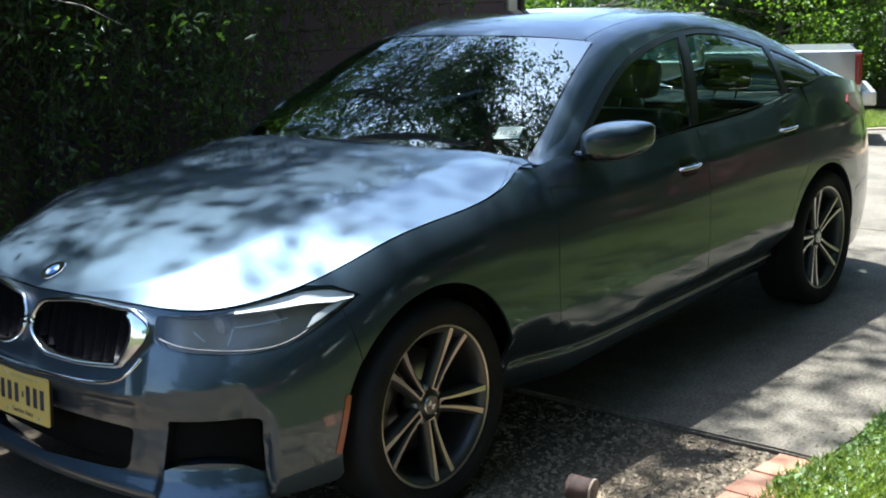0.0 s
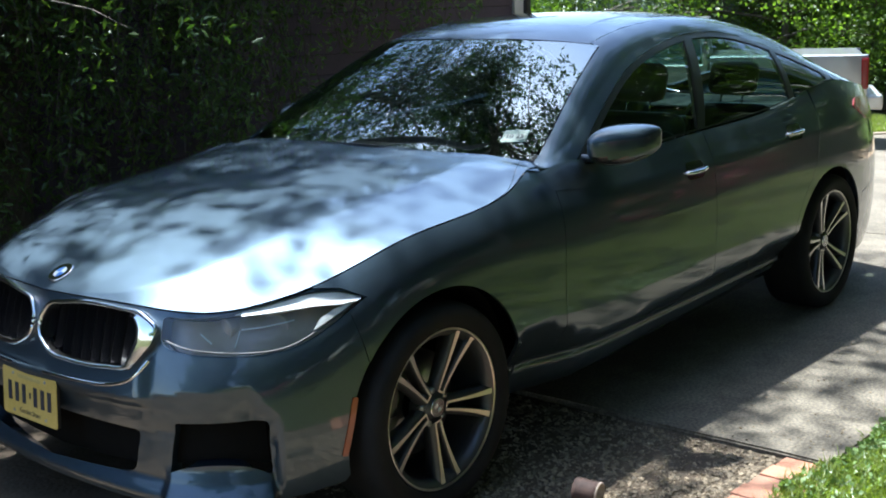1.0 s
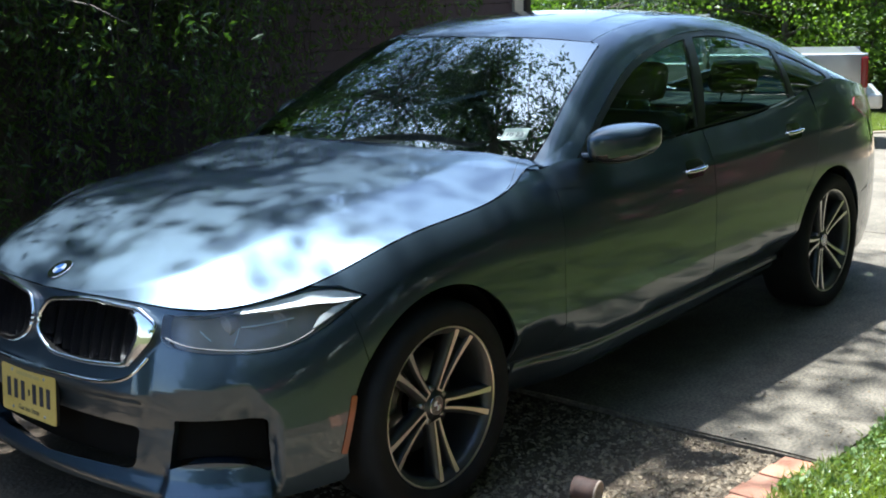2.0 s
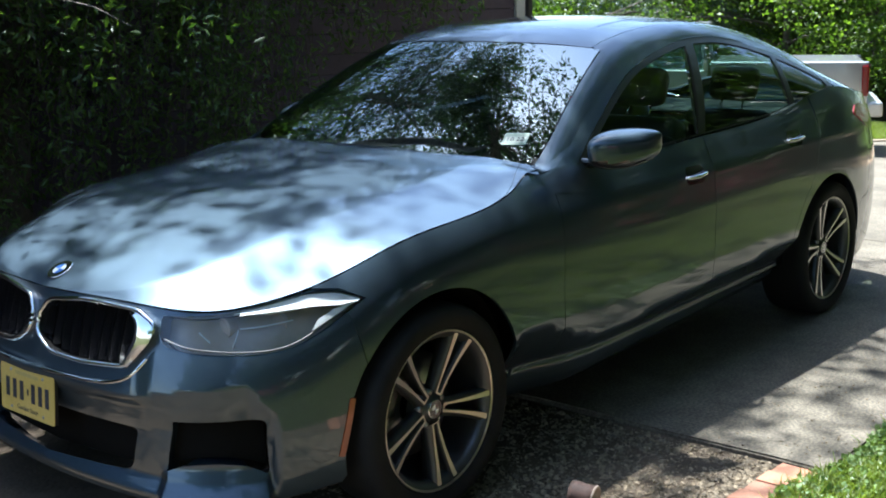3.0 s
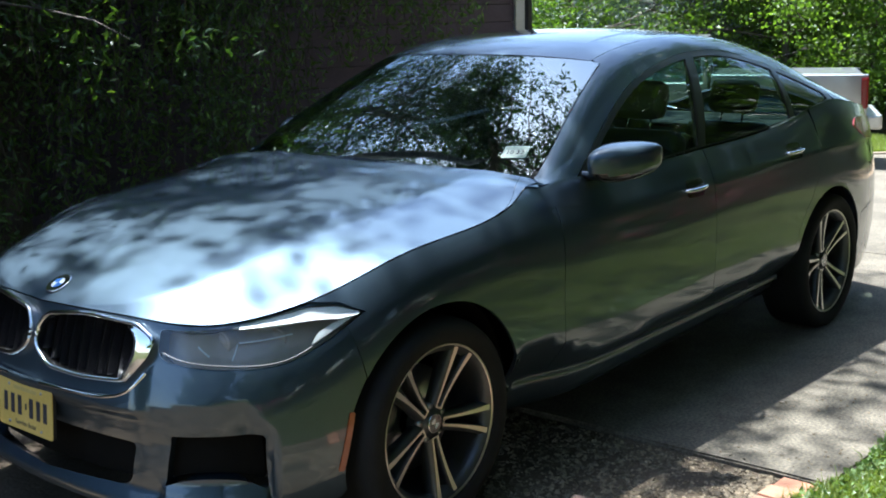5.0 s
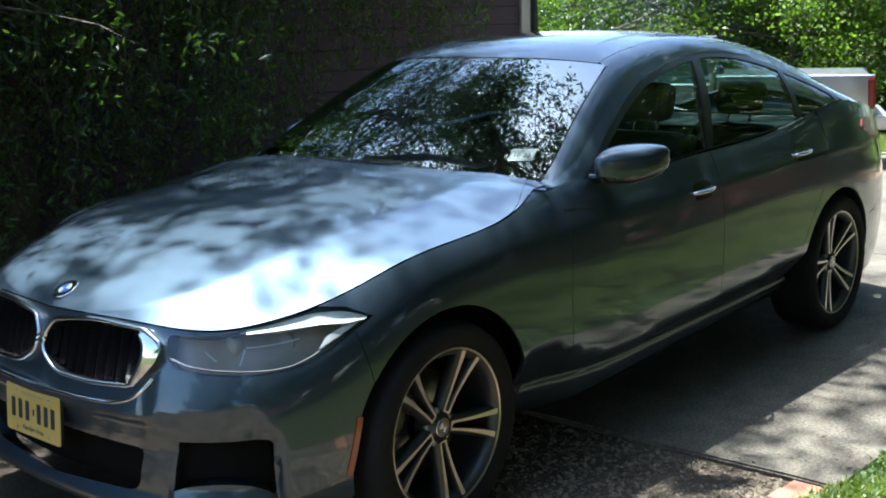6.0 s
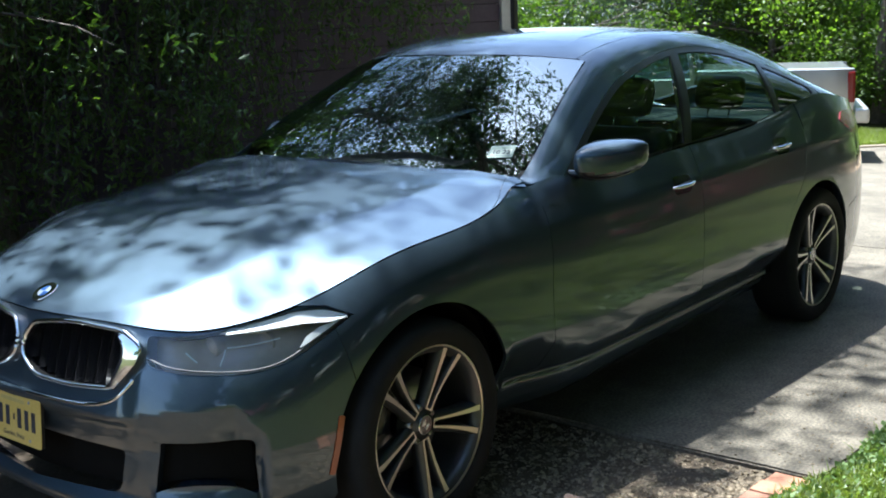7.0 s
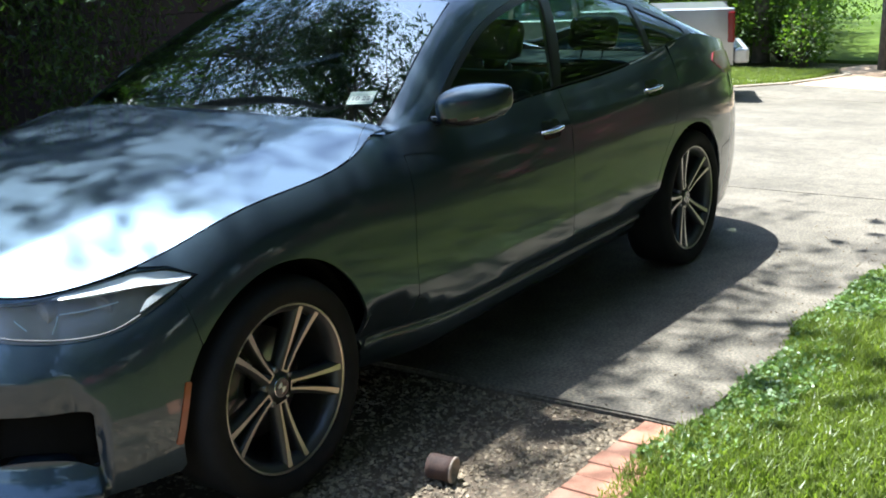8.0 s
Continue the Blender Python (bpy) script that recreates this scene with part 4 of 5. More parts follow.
def bumper_map(s, z):
    """The front bumper: a shelf below the grille, and a hollow band that holds the intakes."""
    p = skin_wide(s, z)
    s, z = np.broadcast_arrays(np.asarray(s, float), np.asarray(z, float))
    u = np.where(s < NOSE, 2 * NOSE - s, s)
    shelf = 0.022 * ease((z - 0.49) / 0.05) * ease((-0.985 - u) / 0.06)
    corner = ztop_hollow(u) - 0.09 * ease((u + 0.70) / 0.09)
    hollow = 0.046 * ease((-0.606 - u) / 0.03) * np.clip((corner - z) / 0.115, 0, 1) * ease((z - 0.215) / 0.06)
    lip = 0.030 * ease((0.325 - z) / 0.07) * ease((-0.615 - u) / 0.03) * ease((u + 1.02) / 0.05)
    hollow = hollow - lip
    x, y, gx, gy = (np.interp(u, RING, w) for w in (_cx, _cy, _gx, _gy))
    g = np.hypot(gx, gy)
    off = shelf - hollow
    p[..., 0] += -gy / g * off
    p[..., 1] += -gx / g * off * np.where(s < NOSE, -1.0, 1.0)
    return p


front = panel("front_bumper", [outline(bumper), outline(INTAKE), outline(twin(INTAKE)), outline(MOUTH)], bumper_map, PAINT, both=False, rim=0.05, grid=0.012)[0]
KIDNEY = [(-1.538, 0.690, 0.03), (-1.500, 0.746, 0.03), (-1.303, 0.772, 0.06), (-1.078, 0.766, 0.02), (-1.000, 0.730, 0.015), (-1.016, 0.684, 0.03), (-1.088, 0.606, 0.03), (-1.278, 0.590, 0.06), (-1.455, 0.594, 0.05), (-1.528, 0.640, 0.03)]
HOLE = [(-1.530, 0.690, 0.03), (-1.495, 0.738, 0.03), (-1.303, 0.763, 0.06), (-1.098, 0.757, 0.02), (-1.070, 0.716, 0.02), (-1.076, 0.690, 0.03), (-1.110, 0.610, 0.03), (-1.278, 0.597, 0.06), (-1.450, 0.601, 0.05), (-1.520, 0.643, 0.03)]
nose = both_ways([(NOSE, float(ring_top(NOSE)) - 0.004), *[(u, float(ring_top(u)) - 0.004) for u in np.linspace(NOSE + 0.05, -0.27, 36)], (-0.272, 0.765), (-0.355, 0.728), (-0.432, 0.699, 0.05), (-0.546, 0.655, 0.06), (-0.666, 0.646, 0.08), (-0.863, 0.656, 0.06), (-0.953, 0.664, 0.03), (-1.0, 0.62, 0.03), (-1.10, 0.552), (NOSE, 0.535)])
panel("nose_panel", [outline(nose), outline(KIDNEY), outline(twin(KIDNEY)), outline(LAMP), outline(twin(LAMP))], skin_wide, PAINT, both=False, lift=-0.008, rim=0.03)

for loop in (KIDNEY, twin(KIDNEY)):
    hole = HOLE if loop is KIDNEY else twin(HOLE)
    d = trimmed([outline(loop), outline(hole)], skin_wide, lift=0.004, rim=0.03, grid=0.02)
    g = link("kidney_grille", mesh_of("kidney_grille", d[0], d[1], SATIN_CHROME, d[2]), car, "chrome-framed kidney grille with vertical slats")
    ol = outline(loop, 0.012)
    oc = ol.mean(0)
    ring3 = skin_wide(oc[0] + (ol[:, 0] - oc[0]) * 0.985, oc[1] + (ol[:, 1] - oc[1]) * 0.97) + np.array((-0.006, 0, 0.001))
    v, f = tube([tuple(p) for p in ring3] + [tuple(ring3[0])], 0.008, 8)
    link("grille_ring", mesh_of("grille_ring", v, f, CHROME), g, "bright chrome grille ring")
    d = trimmed([outline(hole)], skin_wide, lift=-0.045, rim=0)
    link("backing", mesh_of("backing", d[0], d[1], LINER, d[2]), g)
    cheek = [((-1.090, 0.757), (-1.076, 0.764)), ((-1.072, 0.735), (-1.030, 0.746)), ((-1.068, 0.712), (-1.001, 0.727)), ((-1.072, 0.690), (-1.012, 0.688)), ((-1.088, 0.655), (-1.045, 0.652)), ((-1.106, 0.614), (-1.088, 0.608))]
    rows = []
    for pair in cheek:
        (u0, z0), (u1, z1) = pair
        if loop is not KIDNEY:
            u0, u1 = 2 * NOSE - u0, 2 * NOSE - u1
        lifts = (0.012 + 0.20 * (z0 - 0.61), 0.014 + 0.20 * (z0 - 0.61), 0.008 + 0.16 * (z1 - 0.61))
        us3, zs3 = np.array((u0, 0.6 * u0 + 0.4 * u1, u1)), np.array((z0, 0.6 * z0 + 0.4 * z1, z1))
        out = np.array((-0.85, -0.52 if loop is KIDNEY else 0.52, 0.0))
        rows.append(skin_wide(us3, zs3) + out[None] * np.array(lifts)[:, None])
    v, f = grid_mesh(np.array(rows))
    link("grille_cheek", mesh_of("grille_cheek", v, f, CHROME), g, "broad bright chrome cheek")
    us = [p[0] for p in hole]
    for k in range(10):
        u = min(us) + (max(us) - min(us)) * (k + 0.5) / 10
        zs = np.linspace(0.59, 0.77, 40)
        ok = inside(np.stack([np.full(40, u), zs], 1), [outline(hole)])
        if ok.sum() < 4:
            continue
        z0, z1 = zs[ok][0], zs[ok][-1]
        vs, fs = [], []
        for z in np.linspace(z0, z1, 7):
            a, b = skin_wide(u - 0.006, z), skin_wide(u + 0.006, z)
            n = np.array((-1.0, 0.0, 0.15))
            vs += [a - n * 0.034, (a + b) / 2 - n * 0.010, b - n * 0.034]
        fs = [(3 * i + j, 3 * i + j + 1, 3 * i + j + 4, 3 * i + j + 3) for i in range(6) for j in range(2)]
        link("slat", mesh_of("slat", vs, fs, GLOSS, smooth=False), g)

# lower air intakes
for loop, nm in ((INTAKE, "air_intake"), (twin(INTAKE), "air_intake"), (MOUTH, "air_intake")):
    d = trimmed([outline(loop)], skin_wide, lift=-0.074, rim=0)
    link(nm, mesh_of(nm, d[0], d[1], LINER, d[2]), front, "black mesh air intake")

# reflector ahead of the wheel
panel("side_reflector", [outline([(-0.383, 0.486, 0.006), (-0.419, 0.308, 0.006), (-0.398, 0.303, 0.006), (-0.364, 0.482, 0.006)])], skin, AMBER, label="amber side reflector", lift=0.003, rim=0.006)

# doors, sill, quarter panel, rear bumper
rear_edge = [*arch(3.005, 0.455, 190, 128, 16), (2.80, 0.80, 0.06), (2.86, 1.0, 0.05)]
front_door = [*[(float(door_edge(z)) + G, z) for z in np.linspace(0.315, 1.012, 20)], *along(ring_top, 0.72, 1.765 - G, 24, -0.002), (1.765 - G, 0.315)]
fd = panel("front_door", [outline(front_door)], skin, PAINT)
rear_door = [(1.765 + G, 0.315), (1.765 + G, 1.04), *along(ring_top, 1.78, 2.84, 24, -0.002), *[(u - G, z) for u, z, *_ in reversed(rear_edge)], (2.60, 0.315)]
rd = panel("rear_door", [outline(rear_door)], skin, PAINT)


def sill_map(s, z):
    s, z = np.broadcast_arrays(np.asarray(s, float), np.asarray(z, float))
    p = skin(s, np.maximum(z, 0.30))
    p[..., 1] -= 0.027 * ease((0.347 - z) / 0.036)
    p[..., 1] += 0.30 * np.clip(0.315 - z, 0, 1) + 0.03 * np.clip((0.275 - z) / 0.075, 0, 1) ** 2
    p[..., 2] = z + 0.036 * (s - 0.6) / 2 * ease((0.34 - z) / 0.08)
    return p


panel("side_skirt", [outline([(0.53, 0.205, 0.03), (2.61, 0.205), (2.60, 0.347), (0.46, 0.347)])], sill_map, PAINT, lift=0.001)
quarter = [*[(3.005 + (x - 3.005) * 1.055, z) for x, z in arch(3.005, 0.395, 190, 12)], (3.43, 0.55), (3.75, 0.60), (3.95, 0.66), (4.05, 0.80), *[(u, float(ring_top(u)) - 0.002) for u in np.linspace(4.03, 2.86, 24)], *[(u + G, z) for u, z, *_ in reversed(rear_edge)]]
panel("quarter_panel", [outline(quarter)], skin, PAINT)


def tail_wrap(s, z):
    s, z = np.broadcast_arrays(np.asarray(s, float), np.asarray(z, float))
    p = skin(np.where(s > TAIL, 2 * TAIL - s, s), z)
    p[..., 1] *= np.where(s > TAIL, -1.0, 1.0)
    return p


tail_half = [(3.005 + 0.417 * math.cos(radians(a)) + 0.002, 0.343 + 0.395 * math.sin(radians(a))) for a in np.linspace(12, -20, 8)] + [(3.6, 0.22), (4.1, 0.24), (TAIL, 0.26)]
tail_up = [(TAIL, 0.70), (4.3, 0.68), (3.96, 0.655), (3.75, 0.595), (3.432, 0.545)]
tb = tail_half + [(2 * TAIL - u, z) for u, z in reversed(tail_half)] + [(2 * TAIL - u, z) for u, z in reversed(tail_up)] + tail_up
panel("rear_bumper", [outline(tb)], tail_wrap, PAINT, both=False)
gate = [(4.055, 0.805), (4.0, 0.67), (4.3, 0.685), (TAIL, 0.705)]
gate_top = [(u, float(ring_top(u)) - 0.002) for u in np.linspace(TAIL, 4.05, 12)]
gl = gate + [(2 * TAIL - u, z) for u, z in reversed(gate)] + [(2 * TAIL - u, z) for u, z in reversed(gate_top)] + gate_top
panel("tailgate", [outline(gl)], tail_wrap, PAINT, both=False)
panel("tail_lamp", [outline([(3.35, 1.005, 0.03), (3.54, 0.925, 0.04), (3.95, 0.885, 0.03), (4.34, 0.87, 0.03), (4.34, 0.94, 0.03), (3.95, 0.995, 0.03), (3.64, 1.038, 0.03), (3.42, 1.045, 0.02)])], skin, RED, label="red tail lamp", lift=0.006)

# greenhouse
header = lambda y: 1.295 + 0.30 * y * y
ws_y = spline((0.66, 0.80, 1.0, 1.235, 1.44), (0.775, 0.752, 0.700, 0.640, 0.588))
ROOF_Y = 0.560


def to_v(pts):
    return [(x, v_at_y(x, -y) if y < 0 else 2 - v_at_y(x, y) if y > 0 else 1.0) for x, y in pts]


yy = np.linspace(-0.752, 0.752, 31)
_ex = np.linspace(0.70, 1.45, 24)
_ez = np.polyfit(_ex, [float(shell(x, v_at_y(x, float(ws_y(x))))[2]) for x in _ex], 2)


def screen_map(x, y):
    """The windshield: an even double curve between its two edges."""
    x, y = np.broadcast_arrays(np.asarray(x, float), np.asarray(y, float))
    t = (x - 0.62) / 0.69
    mid, e = 1.030 + 0.417 * (t + 0.14 * t * (1 - t)), ws_y(x)
    return np.stack([x, y, mid + (np.polyval(_ez, x) - mid) * (y / e) ** 2], -1)


ws = np.array([(base_x(y), y) for y in yy] + [(x, float(ws_y(x))) for x in np.linspace(0.80, 1.395, 20)] + [(header(y), y) for y in np.linspace(0.594, -0.594, 31)] + [(x, -float(ws_y(x))) for x in np.linspace(1.395, 0.80, 20)])
sh = panel("windshield", [ws], screen_map, SHIELD, both=False, rim=0.0, lift=0.0, grid=0.04)[0]
sh.visible_shadow = False
rl = to_v([(header(y) + 0.004, y) for y in np.linspace(-ROOF_Y, ROOF_Y, 31)]) + to_v([(x, ROOF_Y) for x in np.linspace(1.40, 3.05, 24)])
rl += to_v([(3.09 + 0.06 * (0.3 - y * y), y) for y in np.linspace(ROOF_Y, -ROOF_Y, 25)]) + to_v([(x, -ROOF_Y) for x in np.linspace(3.05, 1.40, 24)])
SUNROOF = to_v([(1.55 + 0.1 * y * y, y) for y in np.linspace(-0.42, 0.42, 11)]) + to_v([(2.45, y) for y in np.linspace(0.42, -0.42, 11)])
panel("roof", [np.array(rl), np.array(SUNROOF)], shell, PAINT, both=False, rim=0.0)
panel("sunroof", [np.array(SUNROOF)], shell, GLOSS, both=False, lift=-0.0015, rim=0.0, label="dark glass sunroof")
hl = to_v([(3.105 + 0.06 * (0.3 - y * y), y) for y in np.linspace(-0.54, 0.54, 25)]) + to_v([(x, y) for x, y in zip(np.linspace(3.2, 3.92, 12), np.linspace(0.545, 0.60, 12))])
hl += to_v([(3.95, y) for y in np.linspace(0.56, -0.56, 21)]) + to_v([(x, -y) for x, y in zip(np.linspace(3.92, 3.2, 12), np.linspace(0.60, 0.545, 12))])
panel("rear_window", [np.array(hl)], shell, GLASS, both=False, rim=0, lift=-0.003)

DLO_TOP = spline((0.93, 1.2, 1.45, 1.694, 2.02, 2.415, 2.78, 3.0, 3.147), (1.045, 1.190, 1.304, 1.370, 1.414, 1.398, 1.318, 1.246, 1.178))
DLO_LOW = spline((0.93, 1.2, 1.6, 2.0, 2.6, 2.9, 3.147), (1.026, 1.023, 1.044, 1.056, 1.094, 1.130, 1.162))


def dlo(x, z):
    return (x, v_at_z(x, z))


def pane(x0, x1, lean0=0.0, lean1=0.0, m=0.0):
    """A side window between two leaning edges."""
    lo = [dlo(x, float(DLO_LOW(x)) + m) for x in np.linspace(x0, x1, 22)]
    hi = [dlo(x, float(DLO_TOP(x)) - m) for x in np.linspace(x1 + lean1, x0 + lean0, 30)]
    return np.array(lo + hi)


P1, P2, P3 = pane(0.98, 1.735, 0.0, 0.235, 0.006), pane(1.80, 2.64, 0.245, 0.10, 0.006), pane(2.69, 3.11, 0.095, 0.0, 0.006)
ring = [(x, 0.004) for x in np.linspace(0.86, 3.17, 50)] + [dlo(x, float(DLO_TOP(x)) + 0.016) for x in np.linspace(3.17, 0.90, 60)]
panel("window_trim", [np.array(ring), P1, P2, P3], shell, WINDOW_TRIM, lift=0.001, rim=0.012, grid=0.02, label="black window surround")
for name, P in (("front_window", P1), ("rear_side_window", P2), ("quarter_window", P3)):
    for o in panel(name, [P], shell, PRIVACY if name == "quarter_window" else GLASS, lift=-0.004, rim=0):
        o.visible_shadow = name == "quarter_window"
frame_top = [(x, v_at_y(x, float(ws_y(x)) + 0.006)) for x in np.linspace(0.665, 1.398, 26)] + [(x, v_at_y(x, ROOF_Y + 0.003)) for x in np.linspace(1.402, 3.2, 30)] + [(x, v_at_y(x, y)) for x, y in zip(np.linspace(3.25, 3.98, 12), np.linspace(0.567, 0.60, 12))]
frame_low = [(x, 0.003) for x in np.linspace(4.0, 3.20, 14)] + [dlo(x, float(DLO_TOP(x)) + 0.018) for x in np.linspace(3.17, 0.90, 60)] + [(x, 0.003) for x in (0.84, 0.78, 0.72, 0.66, 0.60)] + [(0.60, 0.42), (0.63, 0.46)]
panel("roof_frame", [np.array(frame_top + frame_low)], shell, PAINT, grid=0.025)
# the pillar's foot runs into the fender without a step
for sy in (-1, 1):
    foot = []
    for x in np.linspace(0.64, 0.90, 14):
        p0, p1 = shell(x, 0.22 - 0.16 * max(0.0, (x - 0.76) / 0.14)), shell(x, 0.0)
        si = float(s_at_x(x))
        p2 = skin(si, float(ring_top(si)) - 0.085)
        foot.append([((1 - k) ** 2 * p0 + 2 * k * (1 - k) * p1 + k * k * p2 + np.array((0, -0.004, 0.003)) * (0.2 + 3.2 * k * (1 - k))) * np.array((1, -sy, 1)) for k in np.linspace(0, 1, 9)])
    v, f = grid_mesh(np.array(foot))
    link("pillar_foot", mesh_of("pillar_foot", v, f if sy > 0 else [q[::-1] for q in f], PAINT), car)
lid = to_v([(3.96, y) for y in np.linspace(-0.58, 0.58, 21)]) + [(x, 2 - v_at_y(x, 0.60)) for x in np.linspace(3.965, 4.02, 4)] + [(4.03, v) for v in np.linspace(1.6, 0.4, 21)] + [(x, v_at_y(x, 0.60)) for x in np.linspace(4.02, 3.965, 4)]
panel("boot_lid", [np.array(lid)], shell, PAINT, both=False)
us = np.linspace(4.03, 2 * TAIL - 4.03, 41)
top = tail_wrap(us, ring_top(np.where(us > TAIL, 2 * TAIL - us, us)) - 0.003)
low = shell(np.full(41, 4.025), np.linspace(0.0, 2.0, 41))
v, f = grid_mesh(np.stack([low, 0.5 * (low + top) + np.array((0, 0, 0.0)), top]))
link("spoiler", mesh_of("spoiler", v, f, PAINT), car)

# cowl between bonnet and windshield
yy = np.linspace(-0.80, 0.80, 33)
a = np.array([(0.650, y, 0.985 - 0.03 * (abs(y) / 0.8) ** 3) for y in yy])
b = np.array([(base_x(min(abs(y), 0.76)) + 0.03, y, 1.010 - 0.02 * (abs(y) / 0.8) ** 3) for y in yy])
v, f = grid_mesh(np.stack([a, 0.5 * (a + b) - np.array((0, 0, 0.012)), b]))
link("cowl", mesh_of("cowl", v, [q[::-1] for q in f], BLACK), car, "black plastic wiper cowl")

# underside and wheel wells
bm = box(bmesh.new(), (1.75, 0, 0.30), (4.4, 1.40, 0.16), 0.04)
part("underbody", bm, LINER, car)
bm = box(bmesh.new(), (-0.45, 0, 0.52), (0.55, 1.2, 0.30), 0.05)
part("engine_bay", bm, LINER, car)
for x, R in ((0.0, 0.405), (3.02, 0.41)):
    for sy in (-1, 1):
        vs, fs = lathe([(R, -0.30), (R, 0.0)], 32, arc=math.pi)
        vs = [(x + p[0], sy * (0.87 + p[1] + 0.05 * math.exp(-(p[0] / 0.3) ** 4)), 0.335 + p[2]) for p in vs]
        link("wheel_well", mesh_of("wheel_well", vs, fs, LINER), car)
        vs, fs = lathe([(R, 0.0), (0.02, 0.0)], 32, arc=math.pi)
        link("wheel_well", mesh_of("wheel_well", [(x + p[0], sy * 0.605, 0.33 + p[2]) for p in vs], fs, LINER), car)


# ---- wheels ----
def wheel(x, side, phase, face_y):
    """A low tyre on a five-double-spoke alloy wheel, with brake disc and caliper behind. Built with its face towards -y."""
    m = pose(x, side * face_y, 0.343, 0, 0, 0 if side < 0 else 180)
    v, f = lathe([(0.236, 0.20), (0.240, 0.06), (0.232, 0.03), (0.244, 0.012), (0.258, 0.002), (0.2625, 0.0), (0.2635, 0.006), (0.258, 0.012)], 72)
    w = link("wheel", mesh_of("wheel", v, f, ALLOY_DARK), car, "alloy wheel with five double spokes", m)
    v, f = lathe([(0.2555, 0.0020), (0.2580, 0.0000), (0.2628, -0.0015), (0.2640, 0.004)], 72)
    link("rim_lip", mesh_of("rim_lip", v, f, ALLOY), w, "machined bright rim lip")
    v, f = lathe([(0.262, 0.010), (0.266, -0.004), (0.276, -0.010), (0.300, -0.016), (0.322, -0.013), (0.336, 0.000), (0.343, 0.018), (0.345, 0.035), (0.3455, 0.105), (0.345, 0.19), (0.340, 0.215), (0.315, 0.232), (0.262, 0.22)], 72)
    link("tyre", mesh_of("tyre", v, f, RUBBER), w, "black low-profile tyre")
    for k in range(5):
        a = radians(phase + 72 * k)
        for sg in (-1, 1):
            face, body = [], []
            st = np.linspace(0, 1, 9)
            for t in st:
                r = 0.050 + 0.199 * t
                c = sg * (0.0120 + 0.011 * t + 0.017 * t ** 2)
                h = 0.0036 + 0.0062 * t ** 1.8
                dep = 0.034 - 0.028 * t ** 1.4
                for lo in (c - h, c + h):
                    face.append((r * math.cos(a) - lo * math.sin(a), dep, r * math.sin(a) + lo * math.cos(a)))
                inn = c - sg * (h + 0.002)
                out = c + sg * (h + 0.017 - 0.008 * t)
                prof = [(c - h, dep + 0.0015), (c + h, dep + 0.0015), (max(inn, out), dep + 0.014), (max(inn, out) * 0.9, 0.075), (min(inn, out) * 0.9, 0.075), (min(inn, out), dep + 0.014)]
                body += [(r * math.cos(a) - q * math.sin(a), d, r * math.sin(a) + q * math.cos(a)) for q, d in prof]
            fs = [(2 * i, 2 * i + 1, 2 * i + 3, 2 * i + 2) for i in range(8)]
            bs = [(6 * i + j, 6 * i + (j + 1) % 6, 6 * i + 6 + (j + 1) % 6, 6 * i + 6 + j) for i in range(8) for j in range(6)]
            link("spoke_face", mesh_of("spoke_face", face, fs, ALLOY), w, "machined bright spoke face")
            link("spoke", mesh_of("spoke", body, bs, ALLOY_DARK), w, "dark painted spoke side")
        vs = [(q * math.cos(a) - o * math.sin(a), 0.0338, q * math.sin(a) + o * math.cos(a)) for q in (0.048, 0.0536) for o in (-0.0156, 0.0156)]
        link("spoke_face", mesh_of("spoke_face", vs, [(0, 1, 3, 2)], ALLOY), w)
    v, f = lathe([(0.0, 0.030), (0.033, 0.030), (0.035, 0.036), (0.054, 0.042), (0.066, 0.054), (0.070, 0.09)], 40)
    link("hub", mesh_of("hub", v, f, ALLOY_DARK), w)
    for k in range(5):
        a = radians(phase + 36 + 72 * k)
        v, f = lathe([(0.0, 0.040), (0.010, 0.040), (0.011, 0.060)], 10)
        link("wheel_bolt", mesh_of("wheel_bolt", [(p[0] + 0.056 * math.cos(a), p[1], p[2] + 0.056 * math.sin(a)) for p in v], f, STEEL), w)
    badge(w, 0.026, Matrix.Translation((0, 0.029, 0)) @ pose(0, 0, 0, 90, 0, 0), GLOSS)
    v, f = lathe([(0.07, 0.118), (0.172, 0.118), (0.174, 0.122), (0.174, 0.145), (0.07, 0.145)], 48)
    link("brake_disc", mesh_of("brake_disc", v, f, STEEL), w)
    v, f = lathe([(0.115, 0.10), (0.190, 0.10), (0.198, 0.11), (0.198, 0.16), (0.115, 0.16)], 12, arc=1.1)
    t = 2.1 if x < 1 else 0.3
    link("brake_caliper", mesh_of("brake_caliper", [(p[0] * math.cos(t) - p[2] * math.sin(t), p[1], p[0] * math.sin(t) + p[2] * math.cos(t)) for p in v], f, ALLOY_DARK), w)


